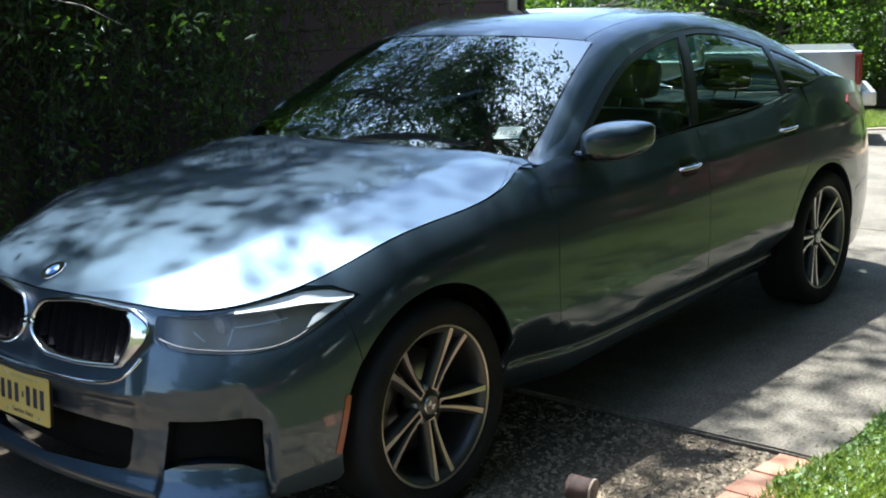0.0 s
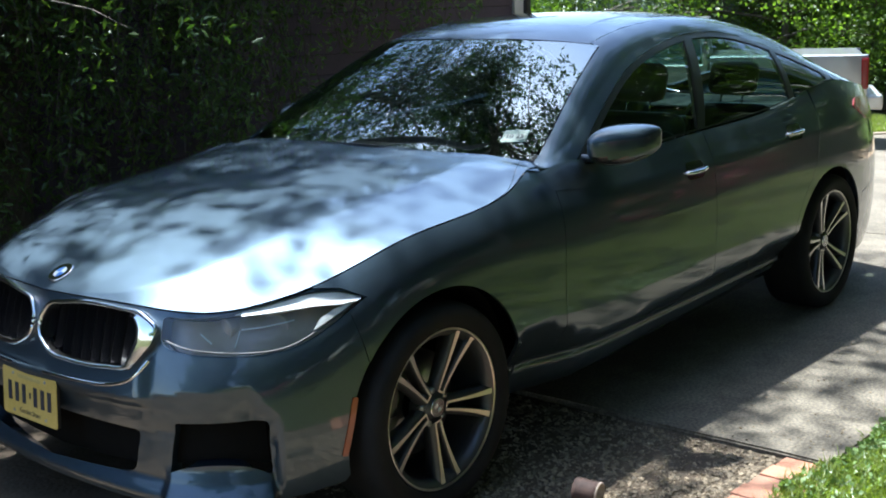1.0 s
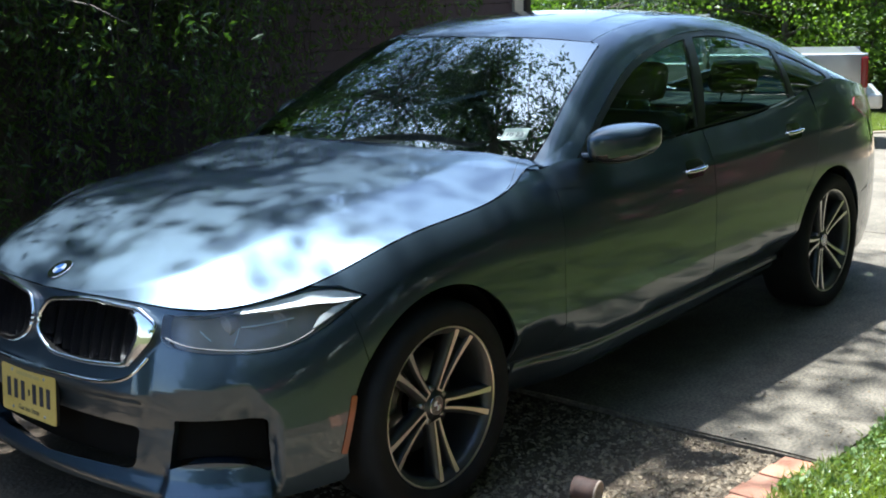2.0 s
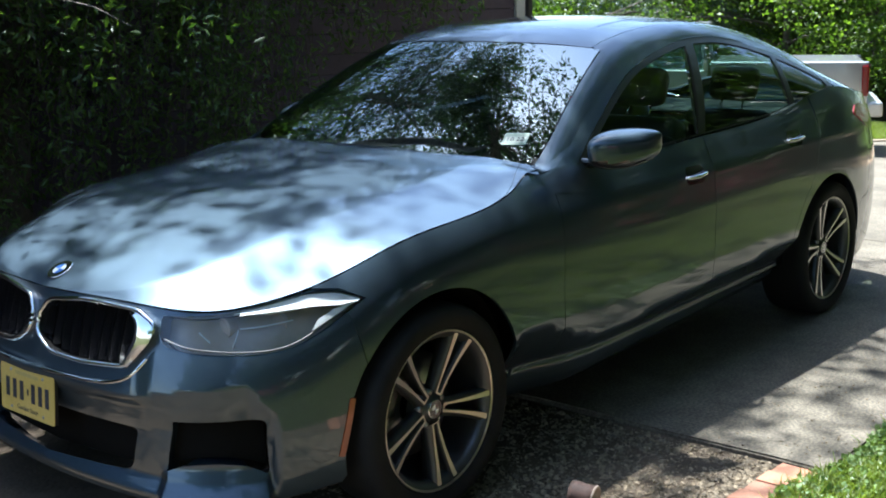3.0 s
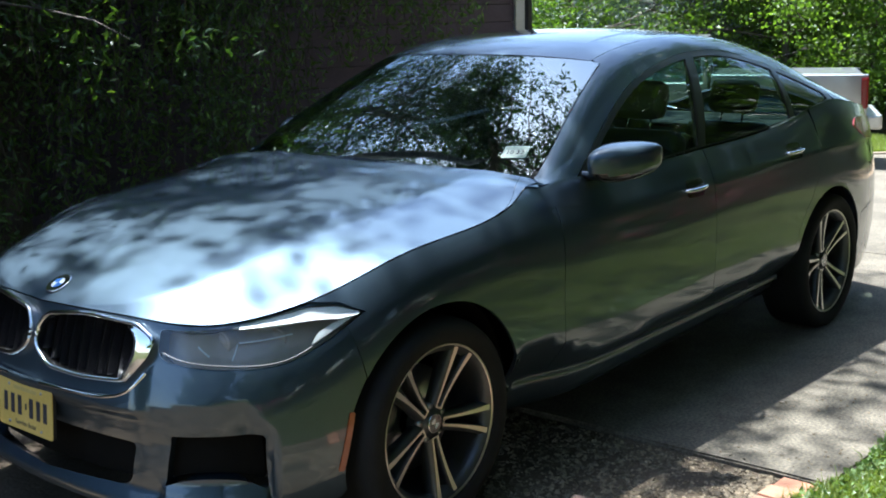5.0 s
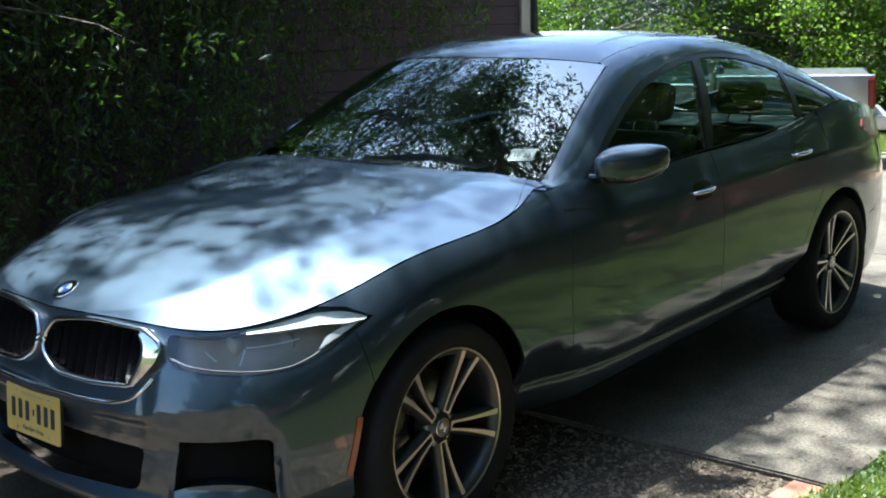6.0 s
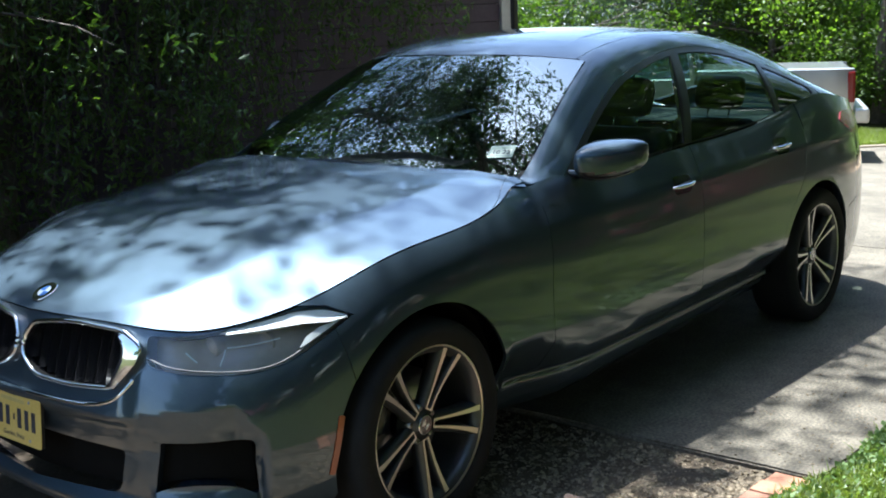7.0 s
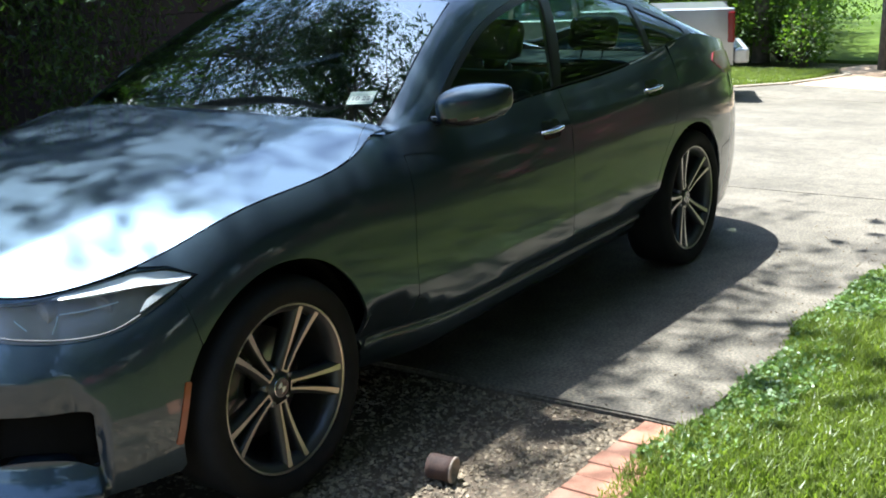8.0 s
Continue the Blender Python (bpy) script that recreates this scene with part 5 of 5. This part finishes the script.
def badge(parent, r, m, tint=None):
    """A round enamel badge: dark ring, quarters of blue and white. Faces its own +z."""
    v, f = lathe([(0.0, -0.003), (r * 1.22, -0.003), (r * 1.24, 0.0), (r * 1.16, 0.002), (r * 0.62, 0.0015)], 32, axis="z")
    b = link("badge", mesh_of("badge", v, f, CHROME), parent, "round enamel badge", m)
    v, f = lathe([(r * 0.66, 0.0022), (r * 1.14, 0.0025)], 32, axis="z")
    link("badge_ring", mesh_of("badge_ring", v, f, GLOSS), b)
    for k in range(4):
        a = [radians(90 * k + 90 * i / 6) for i in range(7)]
        v = [(0, 0, 0.0028)] + [(r * 0.66 * math.cos(t), r * 0.66 * math.sin(t), 0.0026) for t in a]
        link("badge_field", mesh_of("badge_field", v, [(0, i, i + 1) for i in range(1, 7)], WHITE if k % 2 else (tint or BLUE)), b)


wheel(0.0, -1, 61, 0.929)
wheel(3.07, -1, 36, 0.915)
wheel(0.0, 1, 20, 0.929)
wheel(3.07, 1, 50, 0.915)
badge(car, 0.035, Matrix.Translation((-0.741, 0, 0.8165)) @ pose(0, 0, 0, 0, -28, 0))

# ---- headlamps ----
LAMP_GREY = plain("lamp_housing", (0.33, 0.275, 0.24), 0.45, 0.2)
LAMP_TRIM = plain("lamp_trim", (0.13, 0.12, 0.12), 0.75)
FROST = plain("frosted_light_guide", (0.62, 0.64, 0.64), 0.25, coat=0.6)


def strip(points, width, lift, to3d, n=40):
    """A narrow raised band along a line on a surface."""
    P = np.array([p[:2] for p in points], float)
    d = np.concatenate([[0], np.cumsum(np.hypot(*np.diff(P, axis=0).T))])
    q = np.linspace(0, d[-1], n)
    u, w = spline(d, P[:, 0])(q), spline(d, P[:, 1])(q)
    du, dw = np.gradient(u), np.gradient(w)
    k = np.hypot(du, dw)
    au, aw = -dw / k * width / 2, du / k * width / 2
    e = 2e-3
    c = to3d(u, w)
    nn = np.cross(to3d(u + e, w) - to3d(u - e, w), to3d(u, w + e) - to3d(u, w - e))
    nn /= np.linalg.norm(nn, axis=1)[:, None]
    rows = [to3d(u + au, w + aw) + nn * (lift - 0.004), c + nn * lift, to3d(u - au, w - aw) + nn * (lift - 0.004)]
    return grid_mesh(np.stack(rows))


for tw in (False, True):
    L = twin(LAMP) if tw else LAMP
    flipu = (lambda pts: [(2 * NOSE - p[0], *p[1:]) for p in pts]) if tw else (lambda pts: pts)
    d = trimmed([outline(L)], skin_wide, lift=-0.055, rim=-0.05)
    lamp = link("headlamp", mesh_of("headlamp", d[0], d[1], LAMP_GREY, d[2]), car, "clear headlamp with chrome trim and frosted light guides")
    d = trimmed([outline(L)], skin_wide, lift=0.0, rim=0.0)
    o = link("lens", mesh_of("lens", d[0], d[1], LENS, d[2]), lamp)
    o.visible_shadow = False
    for pts, wd, lf, mt, nm in (([(-0.975, 0.695), (-0.93, 0.683), (-0.80, 0.668), (-0.666, 0.661), (-0.56, 0.668), (-0.45, 0.707), (-0.34, 0.758)], 0.0055, -0.012, LAMP_TRIM, "trim_strip"),
                                ([(-0.860, 0.722), (-0.838, 0.709), (-0.815, 0.696)], 0.0045, -0.040, FROST, "light_guide"),
                                ([(-0.730, 0.684), (-0.717, 0.706), (-0.706, 0.728)], 0.0045, -0.040, FROST, "light_guide"),
                                ([(-0.70, 0.732), (-0.62, 0.735), (-0.52, 0.744)], 0.004, -0.040, FROST, "light_guide")):
        v, f = strip(flipu(pts), wd, lf, skin_wide)
        link(nm, mesh_of(nm, v, f, mt), lamp)
    for pts, nm, lf in (([(-0.72, 0.762, 0.005), (-0.457, 0.797, 0.02), (-0.366, 0.794, 0.03), (-0.312, 0.772, 0.008), (-0.45, 0.768, 0.03), (-0.58, 0.757, 0.03)], "upper_reflector", -0.010),
                        ([(-0.480, 0.700, 0.01), (-0.325, 0.764, 0.004), (-0.400, 0.751, 0.004), (-0.452, 0.729, 0.004)], "side_light", -0.008)):
        d = trimmed([outline(flipu(pts)[::-1] if tw else pts)], skin_wide, lift=lf, rim=0.01, grid=0.02)
        link(nm, mesh_of(nm, d[0], d[1], FROST, d[2]), lamp)
    # pale band added along the lamp's top, its colour standing for sun glare
    brow = [(-0.70, 0.762, 0.008), (-0.62, 0.771, 0.013), (-0.54, 0.781, 0.018), (-0.457, 0.795, 0.026), (-0.38, 0.795, 0.029), (-0.318, 0.775, 0.010)]
    bu = np.array([p[0] for p in flipu(brow)])
    bz = np.array([p[1] for p in brow])
    bh = np.array([p[2] for p in brow]) * 1.4
    inset = np.stack([1.0 * bh, (-0.6 if tw else 0.6) * bh, 0 * bh], 1)
    band = [skin_wide(bu, bz + 0.003 - bh * (1 - k)) + inset * k + np.array((0.004, 0, 0)) for k in (0.0, 0.5, 1.0)]
    v, f = grid_mesh(np.stack(band))
    link("brow_light", mesh_of("brow_light", v, f, FROST), lamp, "pale band standing for the white glare along the lamp's top")
    for u, z, r in ((-0.825, 0.708, 0.026), (-0.605, 0.704, 0.030)):
        c = skin_wide(2 * NOSE - u if tw else u, z)
        m = Matrix.Translation(Vector(c) + Vector((0.062 if u > -0.7 else 0.080, (-0.045 if tw else 0.045) * (1.2 if u > -0.7 else 0.3), 0.0))) @ pose(0, 0, 0, 0, -90, 0 if u < -0.7 else (-25 if tw else 25))
        v, f = lathe([(r * 1.25, -0.03), (r * 1.28, 0.0), (r * 1.1, 0.004), (r, -0.004)], 28, axis="z")
        link("projector_ring", mesh_of("projector_ring", v, f, LAMP_GREY), lamp, m=m)
        v, f = lathe([(r, -0.004), (r * 0.85, 0.002), (r * 0.5, 0.006), (0.0, 0.007)], 28, axis="z")
        link("projector_lens", mesh_of("projector_lens", v, f, LAMP_GREY), lamp, m=m)

# bright edge of the shelf below the grille
for tw in (False, True):
    pts = [(-1.46, 0.546), (-1.27, 0.551), (-1.12, 0.566), (-1.045, 0.600), (-1.012, 0.640)]
    v, f = strip([(2 * NOSE - u, z) for u, z in pts] if tw else pts, 0.009, 0.004, bumper_map)
    link("shelf_trim", mesh_of("shelf_trim", v, f, CHROME), front, "thin bright trim line")

# ---- number plate ----
PLATE_YELLOW = surface("plate_yellow", (0.47, 0.33, 0.07), (0.56, 0.41, 0.12), 0.15, 0.01, 0.45)
INK = plain("dark_ink", (0.02, 0.02, 0.03), 0.6)


def rounded_plate(w, h, r, t):
    o = outline([(-w / 2, -h / 2, r), (w / 2, -h / 2, r), (w / 2, h / 2, r), (-w / 2, h / 2, r)], 0.01)
    bm = bmesh.new()
    f = bm.faces.new([bm.verts.new((x, y, 0)) for x, y in o])
    e = bmesh.ops.extrude_face_region(bm, geom=[f])
    for v in e["geom"]:
        if isinstance(v, bmesh.types.BMVert):
            v.co.z += t
    bmesh.ops.recalc_face_normals(bm, faces=bm.faces)
    return bm


def letters(text, size, m, material, parent, name="lettering"):
    """Raised letters in the built-in font, as a mesh; they face their own +z."""
    c = bpy.data.curves.new(name, "FONT")
    c.body, c.size, c.extrude, c.align_x, c.align_y = text, size, 0.0004, "CENTER", "CENTER"
    o = bpy.data.objects.new(name, c)
    scene.collection.objects.link(o)
    me = bpy.data.meshes.new_from_object(o.evaluated_get(bpy.context.evaluated_depsgraph_get()))
    bpy.data.objects.remove(o)
    me.materials.clear()
    me.materials.append(material)
    return link(name, me, parent, m=m)


# the plate's own axes: x along the car's right-to-left, y up, z forward
plate_m = Matrix.Translation((-0.890, -0.004, 0.452)) @ pose(0, 0, 0, 90, 0, -90) @ pose(0, 0, 0, -4, 0, 0)
part("plate_bracket", rounded_plate(0.30, 0.15, 0.01, 0.012), BLACK, front, m=plate_m @ Matrix.Translation((0, 0, -0.012)))
plate = part("number_plate", rounded_plate(0.305, 0.152, 0.012, 0.002), PLATE_YELLOW, front, "pale yellow number plate with dark characters", m=plate_m)
for i, (x, w) in enumerate(((-0.105, 0.034), (-0.065, 0.034), (-0.025, 0.034), (0.010, 0.014), (0.040, 0.034), (0.080, 0.034), (0.118, 0.034))):
    part("character_bar", box(bmesh.new(), (x - 0.006, 0.002, 0.0026), (w * 0.62, 0.062 if i != 3 else 0.02, 0.0012), 0.0004), INK, plate)
part("heading_bar", box(bmesh.new(), (0, 0.056, 0.0024), (0.13, 0.012, 0.0008)), plain("faded_ink", (0.42, 0.33, 0.12), 0.6), plate)
letters("Garden State", 0.022, pose(0, -0.054, 0.0024), INK, plate)
for x, y in ((-0.09, 0.06), (0.09, 0.06), (-0.09, -0.06), (0.09, -0.06)):
    v, f = lathe([(0.0, 0.005), (0.004, 0.0045), (0.0055, 0.002)], 12, axis="z")
    link("plate_screw", mesh_of("plate_screw", [(p[0] + x, p[1] + y, p[2]) for p in v], f, STEEL), plate)

# ---- mirrors, handles, wipers ----
for side in (-1, 1):
    n, mrows = 26, []
    for i in range(n + 1):
        th = math.pi * i / n
        row = []
        for j in range(33):
            ph = 2 * math.pi * j / 32
            ca, sa = math.cos(ph), math.sin(ph)
            # outboard axis t, upright and fore-and-aft cross-section
            t = -math.cos(th)
            e = abs(math.sin(th)) ** 0.42
            fx = abs(ca) ** (0.94 if sa > 0 and ca < 0 else 0.56) * (1 if ca > 0 else -1)
            fz = abs(sa) ** (1.0 if sa > 0 and ca < 0 else 0.62) * (1 if sa > 0 else -1)
            x = (0.975 if side < 0 else 1.12) + 0.055 * t + e * fx * (0.055 if ca > 0 else 0.125 - 0.03 * t)
            z = 1.103 + 0.006 * t + e * fz * (0.053 if sa > 0 else 0.090 * (1 - 0.22 * max(t, 0) ** 2)) * (1 - 0.10 * t)
            row.append((x, side * ((1.007 if side < 0 else 0.90) + 0.088 * t), z))
        mrows.append(row)
    P = np.array(mrows)
    v, f = grid_mesh(P)
    up = [q for q in f if np.mean([v[k][2] for k in q]) > 1.046]
    dn = [q for q in f if q not in set(up)]
    mir = link("door_mirror", mesh_of("door_mirror", v, up, PAINT), car, "body-coloured door mirror on a black foot")
    link("mirror_base", mesh_of("mirror_base", v, dn, GLOSS), mir)
    part("mirror_foot", box(bmesh.new(), (0.95 if side < 0 else 1.09, side * 0.880, 1.030), (0.11, 0.13, 0.028), 0.012), GLOSS, mir)
    part("mirror_glass", box(bmesh.new(), (1.033 if side < 0 else 1.178, side * (1.007 if side < 0 else 0.90), 1.085), (0.004, 0.13, 0.085), 0.0015), CHROME, mir)

for side in (-1, 1):
    for door, u, z in ((fd, 1.605, 0.902), (rd, 2.565, 0.957)):
        d = door[0] if side < 0 else door[1]
        c = skin(u, z)
        ya = side * abs(c[1])
        path = [(u - 0.088 + 0.176 * k / 8, ya + side * (0.002 + 0.028 * math.sin(math.pi * k / 8) ** 0.7), z - 0.004 + 0.010 * k / 8) for k in range(9)]
        v, f = tube(path, [0.006, 0.0075, 0.008, 0.008, 0.008, 0.008, 0.008, 0.0075, 0.006], 10)
        h = link("door_handle", mesh_of("door_handle", v, f, CHROME), d, "bright door handle over a black patch painting its recess's shade")
        # flat black patch on the skin, painting the shade in the handle's hollow
        cup = trimmed([outline([(u - 0.072, z - 0.036, 0.03), (u + 0.072, z - 0.036, 0.03), (u + 0.072, z + 0.036, 0.03), (u - 0.072, z + 0.036, 0.03)])], skin, lift=0.0015, rim=0)
        if side > 0:
            cup = mirror(cup)
        link("handle_recess", mesh_of("handle_recess", cup[0], cup[1], GLOSS, cup[2]), h)

# inspection sticker inside the glass
STICKER = surface("sticker_green", (0.05, 0.11, 0.085), (0.08, 0.15, 0.115), 0.03, 0.006, 0.5)
STICK_X = Vector((0.28, -0.955, 0.03)).normalized()
STICK_N = Vector((-0.50, -0.115, 0.86)).normalized()
STICK_Y = STICK_N.cross(STICK_X).normalized()
STICK_X = STICK_Y.cross(STICK_N)
STICK_C = Vector(screen_map(0.80, -0.624)) + STICK_N * 0.003
stick_m = Matrix((( *STICK_X, 0), (*STICK_Y, 0), (*STICK_X.cross(STICK_Y), 0), (0, 0, 0, 1))).transposed()
stick_m.translation = STICK_C
sticker = part("inspection_sticker", rounded_plate(0.098, 0.072, 0.006, 0.0006), STICKER, sh, "pale green inspection sticker with dark figures", m=stick_m)
part("sticker_field", rounded_plate(0.082, 0.034, 0.003, 0.0006), surface("sticker_pale", (0.14, 0.21, 0.17), (0.18, 0.25, 0.21), 0.03, 0.006, 0.5), sticker, m=Matrix.Translation((0, -0.006, 0.0006)))
letters("10 22", 0.032, pose(0, -0.006, 0.0020), INK, sticker)

# ---- cabin ----
CABIN = plain("dark_trim", (0.008, 0.008, 0.008), 0.85)
rows = []
for x, z in ((0.60, 0.97), (0.75, 1.015), (0.98, 1.02), (1.10, 0.985), (1.16, 0.90), (1.14, 0.70)):
    rows.append([(x + 0.03 * (abs(y) / 0.75) ** 2, y, z + 0.025 * math.exp(-((y + 0.38) / 0.16) ** 2) * (x > 0.7) - 0.03 * (abs(y) / 0.75) ** 4) for y in np.linspace(-0.76, 0.76, 31)])
v, f = grid_mesh(np.array(rows))
link("dashboard", mesh_of("dashboard", v, f, CABIN), car)
part("floor_pan", box(bmesh.new(), (1.55, 0, 0.30), (2.05, 1.56, 0.12), 0.03), LINER, car)
part("firewall", box(bmesh.new(), (0.62, 0, 0.66), (0.06, 1.60, 0.62), 0.02), LINER, car)
part("rear_floor", box(bmesh.new(), (3.02, 0, 0.775), (1.5, 1.44, 0.04), 0.015), CABIN, car)
part("cargo_cover", box(bmesh.new(), (3.50, 0, 0.985), (0.72, 1.36, 0.02), 0.008), CABIN, car)
for sy in (-1, 1):
    part("door_lining", box(bmesh.new(), (1.72, sy * 0.82, 0.67), (1.80, 0.05, 0.60), 0.02), CABIN, car)


def seat(x, y, wide, rake=18, drop=0.0):
    """A leather seat: cushion, backrest with side bolsters, headrest on two posts."""
    m = pose(x, y, -drop)
    s = part("seat_cushion", box(bmesh.new(), (0, 0, 0.54), (0.52, wide, 0.16), 0.05), LEATHER, car, "black leather seat", smooth=True, m=m)
    r = Matrix.Translation((0.24, 0, 0.56)) @ pose(0, 0, 0, 0, rake, 0)
    part("backrest", box(bmesh.new(), (0.02, 0, 0.30), (0.14, wide * 0.96, 0.60), 0.055, r), LEATHER, s, smooth=True)
    for sy in (-1, 1):
        part("bolster", box(bmesh.new(), (-0.06, sy * wide * 0.42, 0.27), (0.09, 0.09, 0.46), 0.035, r), LEATHER, s, smooth=True)
        v, f = tube([r @ Vector((0.02, sy * 0.06, 0.58)), r @ Vector((0.02, sy * 0.06, 0.70))], 0.006, 6)
        link("headrest_post", mesh_of("headrest_post", v, f, CHROME), s)
    part("headrest", box(bmesh.new(), (0.0, 0, 0.735), (0.10, 0.27, 0.18), 0.045, r), LEATHER, s, smooth=True)


seat(1.62, -0.38, 0.52, 18, 0.05)
seat(1.62, 0.38, 0.52, 18, 0.05)
seat(2.55, -0.36, 0.50, 22, 0.08)
seat(2.55, 0.36, 0.50, 22, 0.08)
vs, fs = [], []
for i in range(32):
    a = 2 * math.pi * i / 32
    for j in range(8):
        b = 2 * math.pi * j / 8
        r = 0.182 + 0.014 * math.cos(b)
        vs.append((0.014 * math.sin(b), r * math.cos(a), r * math.sin(a)))
fs = [(i * 8 + j, i * 8 + (j + 1) % 8, ((i + 1) % 32) * 8 + (j + 1) % 8, ((i + 1) % 32) * 8 + j) for i in range(32) for j in range(8)]
sw = link("steering_wheel", mesh_of("steering_wheel", vs, fs, LEATHER), car, "black steering wheel", Matrix.Translation((1.22, -0.38, 0.94)) @ pose(0, 0, 0, 0, 24, 0))
part("wheel_hub", box(bmesh.new(), (0, 0, 0), (0.05, 0.30, 0.07), 0.02), LEATHER, sw)
part("rear_view_mirror", box(bmesh.new(), (1.27, 0, 1.335), (0.03, 0.24, 0.06), 0.014), BLACK, car)

# ---- the pickup beyond the drive ----
truck = thing("pickup_truck", "silver pickup truck parked across the far end of the driveway", "truck", pose(12.9, 2.73, fall(12.9), 0, 0, 114.8) @ Matrix.Diagonal((1.05, 0.92, 1.01, 1)))


def loft(sections, material, name, parent, label="", cap=True, smooth=True):
    """A skin over closed sections with the same number of points."""
    n = len(sections[0])
    vs = [p for s in sections for p in s]
    fs = [(i * n + j, i * n + (j + 1) % n, (i + 1) * n + (j + 1) % n, (i + 1) * n + j) for i in range(len(sections) - 1) for j in range(n)]
    if cap:
        fs += [tuple(range(n))[::-1], tuple(range((len(sections) - 1) * n, len(sections) * n))]
    bm = bmesh.new()
    bv = [bm.verts.new(p) for p in vs]
    for f in fs:
        bm.faces.new([bv[i] for i in f])
    bmesh.ops.recalc_face_normals(bm, faces=bm.faces)
    ob = part(name, bm, material, parent, label)
    if smooth:
        ob.data.shade_smooth()
        ob.data.set_sharp_from_angle(angle=radians(40))
    return ob


def bed_section(x, w, lo, hi):
    return [(x, w - 0.10, hi), (x, w - 0.10, hi + 0.012), (x, w - 0.03, hi + 0.014), (x, w - 0.006, hi), (x, w, hi - 0.05), (x, w + 0.004, 0.5 * (lo + hi)), (x, w - 0.02, lo + 0.04), (x, w - 0.05, lo), (x, w - 0.10, lo)]


for sy in (1, -1):
    secs = [[(x, sy * y, z) for x, y, z in bed_section(x, 0.935 - 0.02 * (x < 0.03), 0.50 if not 0.62 < x < 1.42 else 0.50 + 0.26 * math.sin(math.pi * (x - 0.62) / 0.80) ** 0.5, 1.205)] for x in np.concatenate([[0.0, 0.04], np.linspace(0.3, 1.84, 24)])]
    side = loft(secs, SILVER, "bed_side", truck)
    part("tail_lamp", box(bmesh.new(), (0.035, sy * 0.895, 0.985), (0.10, 0.10, 0.40), 0.03), RED, side, "tall red tail lamp")
part("tailgate", box(bmesh.new(), (0.03, 0, 0.86), (0.06, 1.66, 0.58), 0.02), SILVER, truck)
# sheet added over the bed to give the bright line of its sunlit rail
part("bed_cover", box(bmesh.new(), (0.95, 0, 1.205), (1.80, 1.74, 0.03), 0.01), SILVER, truck, "flat silver sheet added for the bright line of the bed rail")
part("tailgate_handle", box(bmesh.new(), (-0.012, 0.0, 1.02), (0.03, 0.22, 0.05), 0.01), BLACK, truck)
part("bed_floor", box(bmesh.new(), (0.95, 0, 0.62), (1.85, 1.70, 0.05)), BLACK, truck)
part("rear_bumper", box(bmesh.new(), (-0.10, 0, 0.62), (0.18, 1.80, 0.19), 0.035), plain("bumper_silver", (0.55, 0.55, 0.54), 0.35, 0.8), truck, "bright step bumper")
part("chassis", box(bmesh.new(), (2.4, 0, 0.42), (4.6, 0.9, 0.16), 0.02), LINER, truck)


def cab_section(x, w, zs, lean):
    """Closed section across the cab: sill, door skin, belt, roof."""
    lo, belt, roof = zs
    half = [(w - 0.06, lo), (w, lo + 0.10), (w + 0.01, 0.75), (w - 0.01, belt)]
    top = [(w - 0.06 - lean, roof - 0.05), (w - 0.14 - lean, roof)]
    pts = half + (top if roof > belt + 0.1 else [(w - 0.05, belt + 0.02), (w - 0.14, belt + 0.03)])
    return [(x, y, z) for y, z in pts] + [(x, -y, z) for y, z in reversed(pts)]


roof_at = spline((1.87, 2.0, 2.6, 3.1, 3.35), (1.60, 1.665, 1.69, 1.66, 1.58))
loft([cab_section(x, 0.90, (0.42, 1.10, 1.12), 0) for x in (1.88, 2.4, 2.9, 3.4, 3.6)], SILVER, "cab_body", truck)
loft([cab_section(x, 0.88 - 0.05 * max(0, (x - 4.4)) , (0.45, 1.04 - 0.06 * (x - 3.6), 1.0), 0) for x in (3.61, 4.0, 4.4, 4.7, 4.86)], SILVER, "engine_hood", truck)
bm = bmesh.new()
part("cab_roof", box(bm, (2.56, 0, 1.665), (1.30, 1.34, 0.06), 0.028), SILVER, truck)
for sy in (1, -1):
    for (x0, x1) in ((1.90, 1.98), (2.72, 2.68), (3.62, 3.14)):
        v, f = tube([(x0, sy * 0.87, 1.10), (x1, sy * 0.68, 1.655)], 0.035, 8)
        link("pillar", mesh_of("pillar", v, f, SILVER), truck)
    quad = [(1.92, sy * 0.865, 1.11), (3.55, sy * 0.865, 1.11), (3.12, sy * 0.685, 1.64), (2.0, sy * 0.685, 1.64)]
    link("side_window", mesh_of("side_window", quad, [(0, 1, 2, 3)], GLASS, smooth=False), truck)
    part("door_handle", box(bmesh.new(), (2.85, sy * 0.912, 0.98), (0.16, 0.03, 0.035), 0.01), BLACK, truck)
for x0, x1, nm in ((1.90, 1.98, "rear_window"), (3.62, 3.14, "windshield")):
    quad = [(x0, -0.84, 1.11), (x0, 0.84, 1.11), (x1, 0.66, 1.64), (x1, -0.66, 1.64)]
    link(nm, mesh_of(nm, quad, [(0, 1, 2, 3)], GLASS, smooth=False), truck)
for x in (1.02, 4.05):
    for sy in (1, -1):
        v, f = lathe([(0.19, 0.0), (0.205, -0.012), (0.30, -0.014), (0.335, 0.01), (0.345, 0.04), (0.345, 0.18), (0.32, 0.20)], 32)
        m = pose(x, sy * 0.90, 0.345, 0, 0, 180 if sy > 0 else 0)
        w = link("wheel", mesh_of("wheel", v, f, RUBBER), truck, "black truck tyre on a silver wheel", m)
        v, f = lathe([(0.0, 0.0), (0.06, -0.004), (0.08, 0.03), (0.16, 0.02), (0.195, 0.0)], 24)
        link("rim", mesh_of("rim", v, f, ALLOY), w)
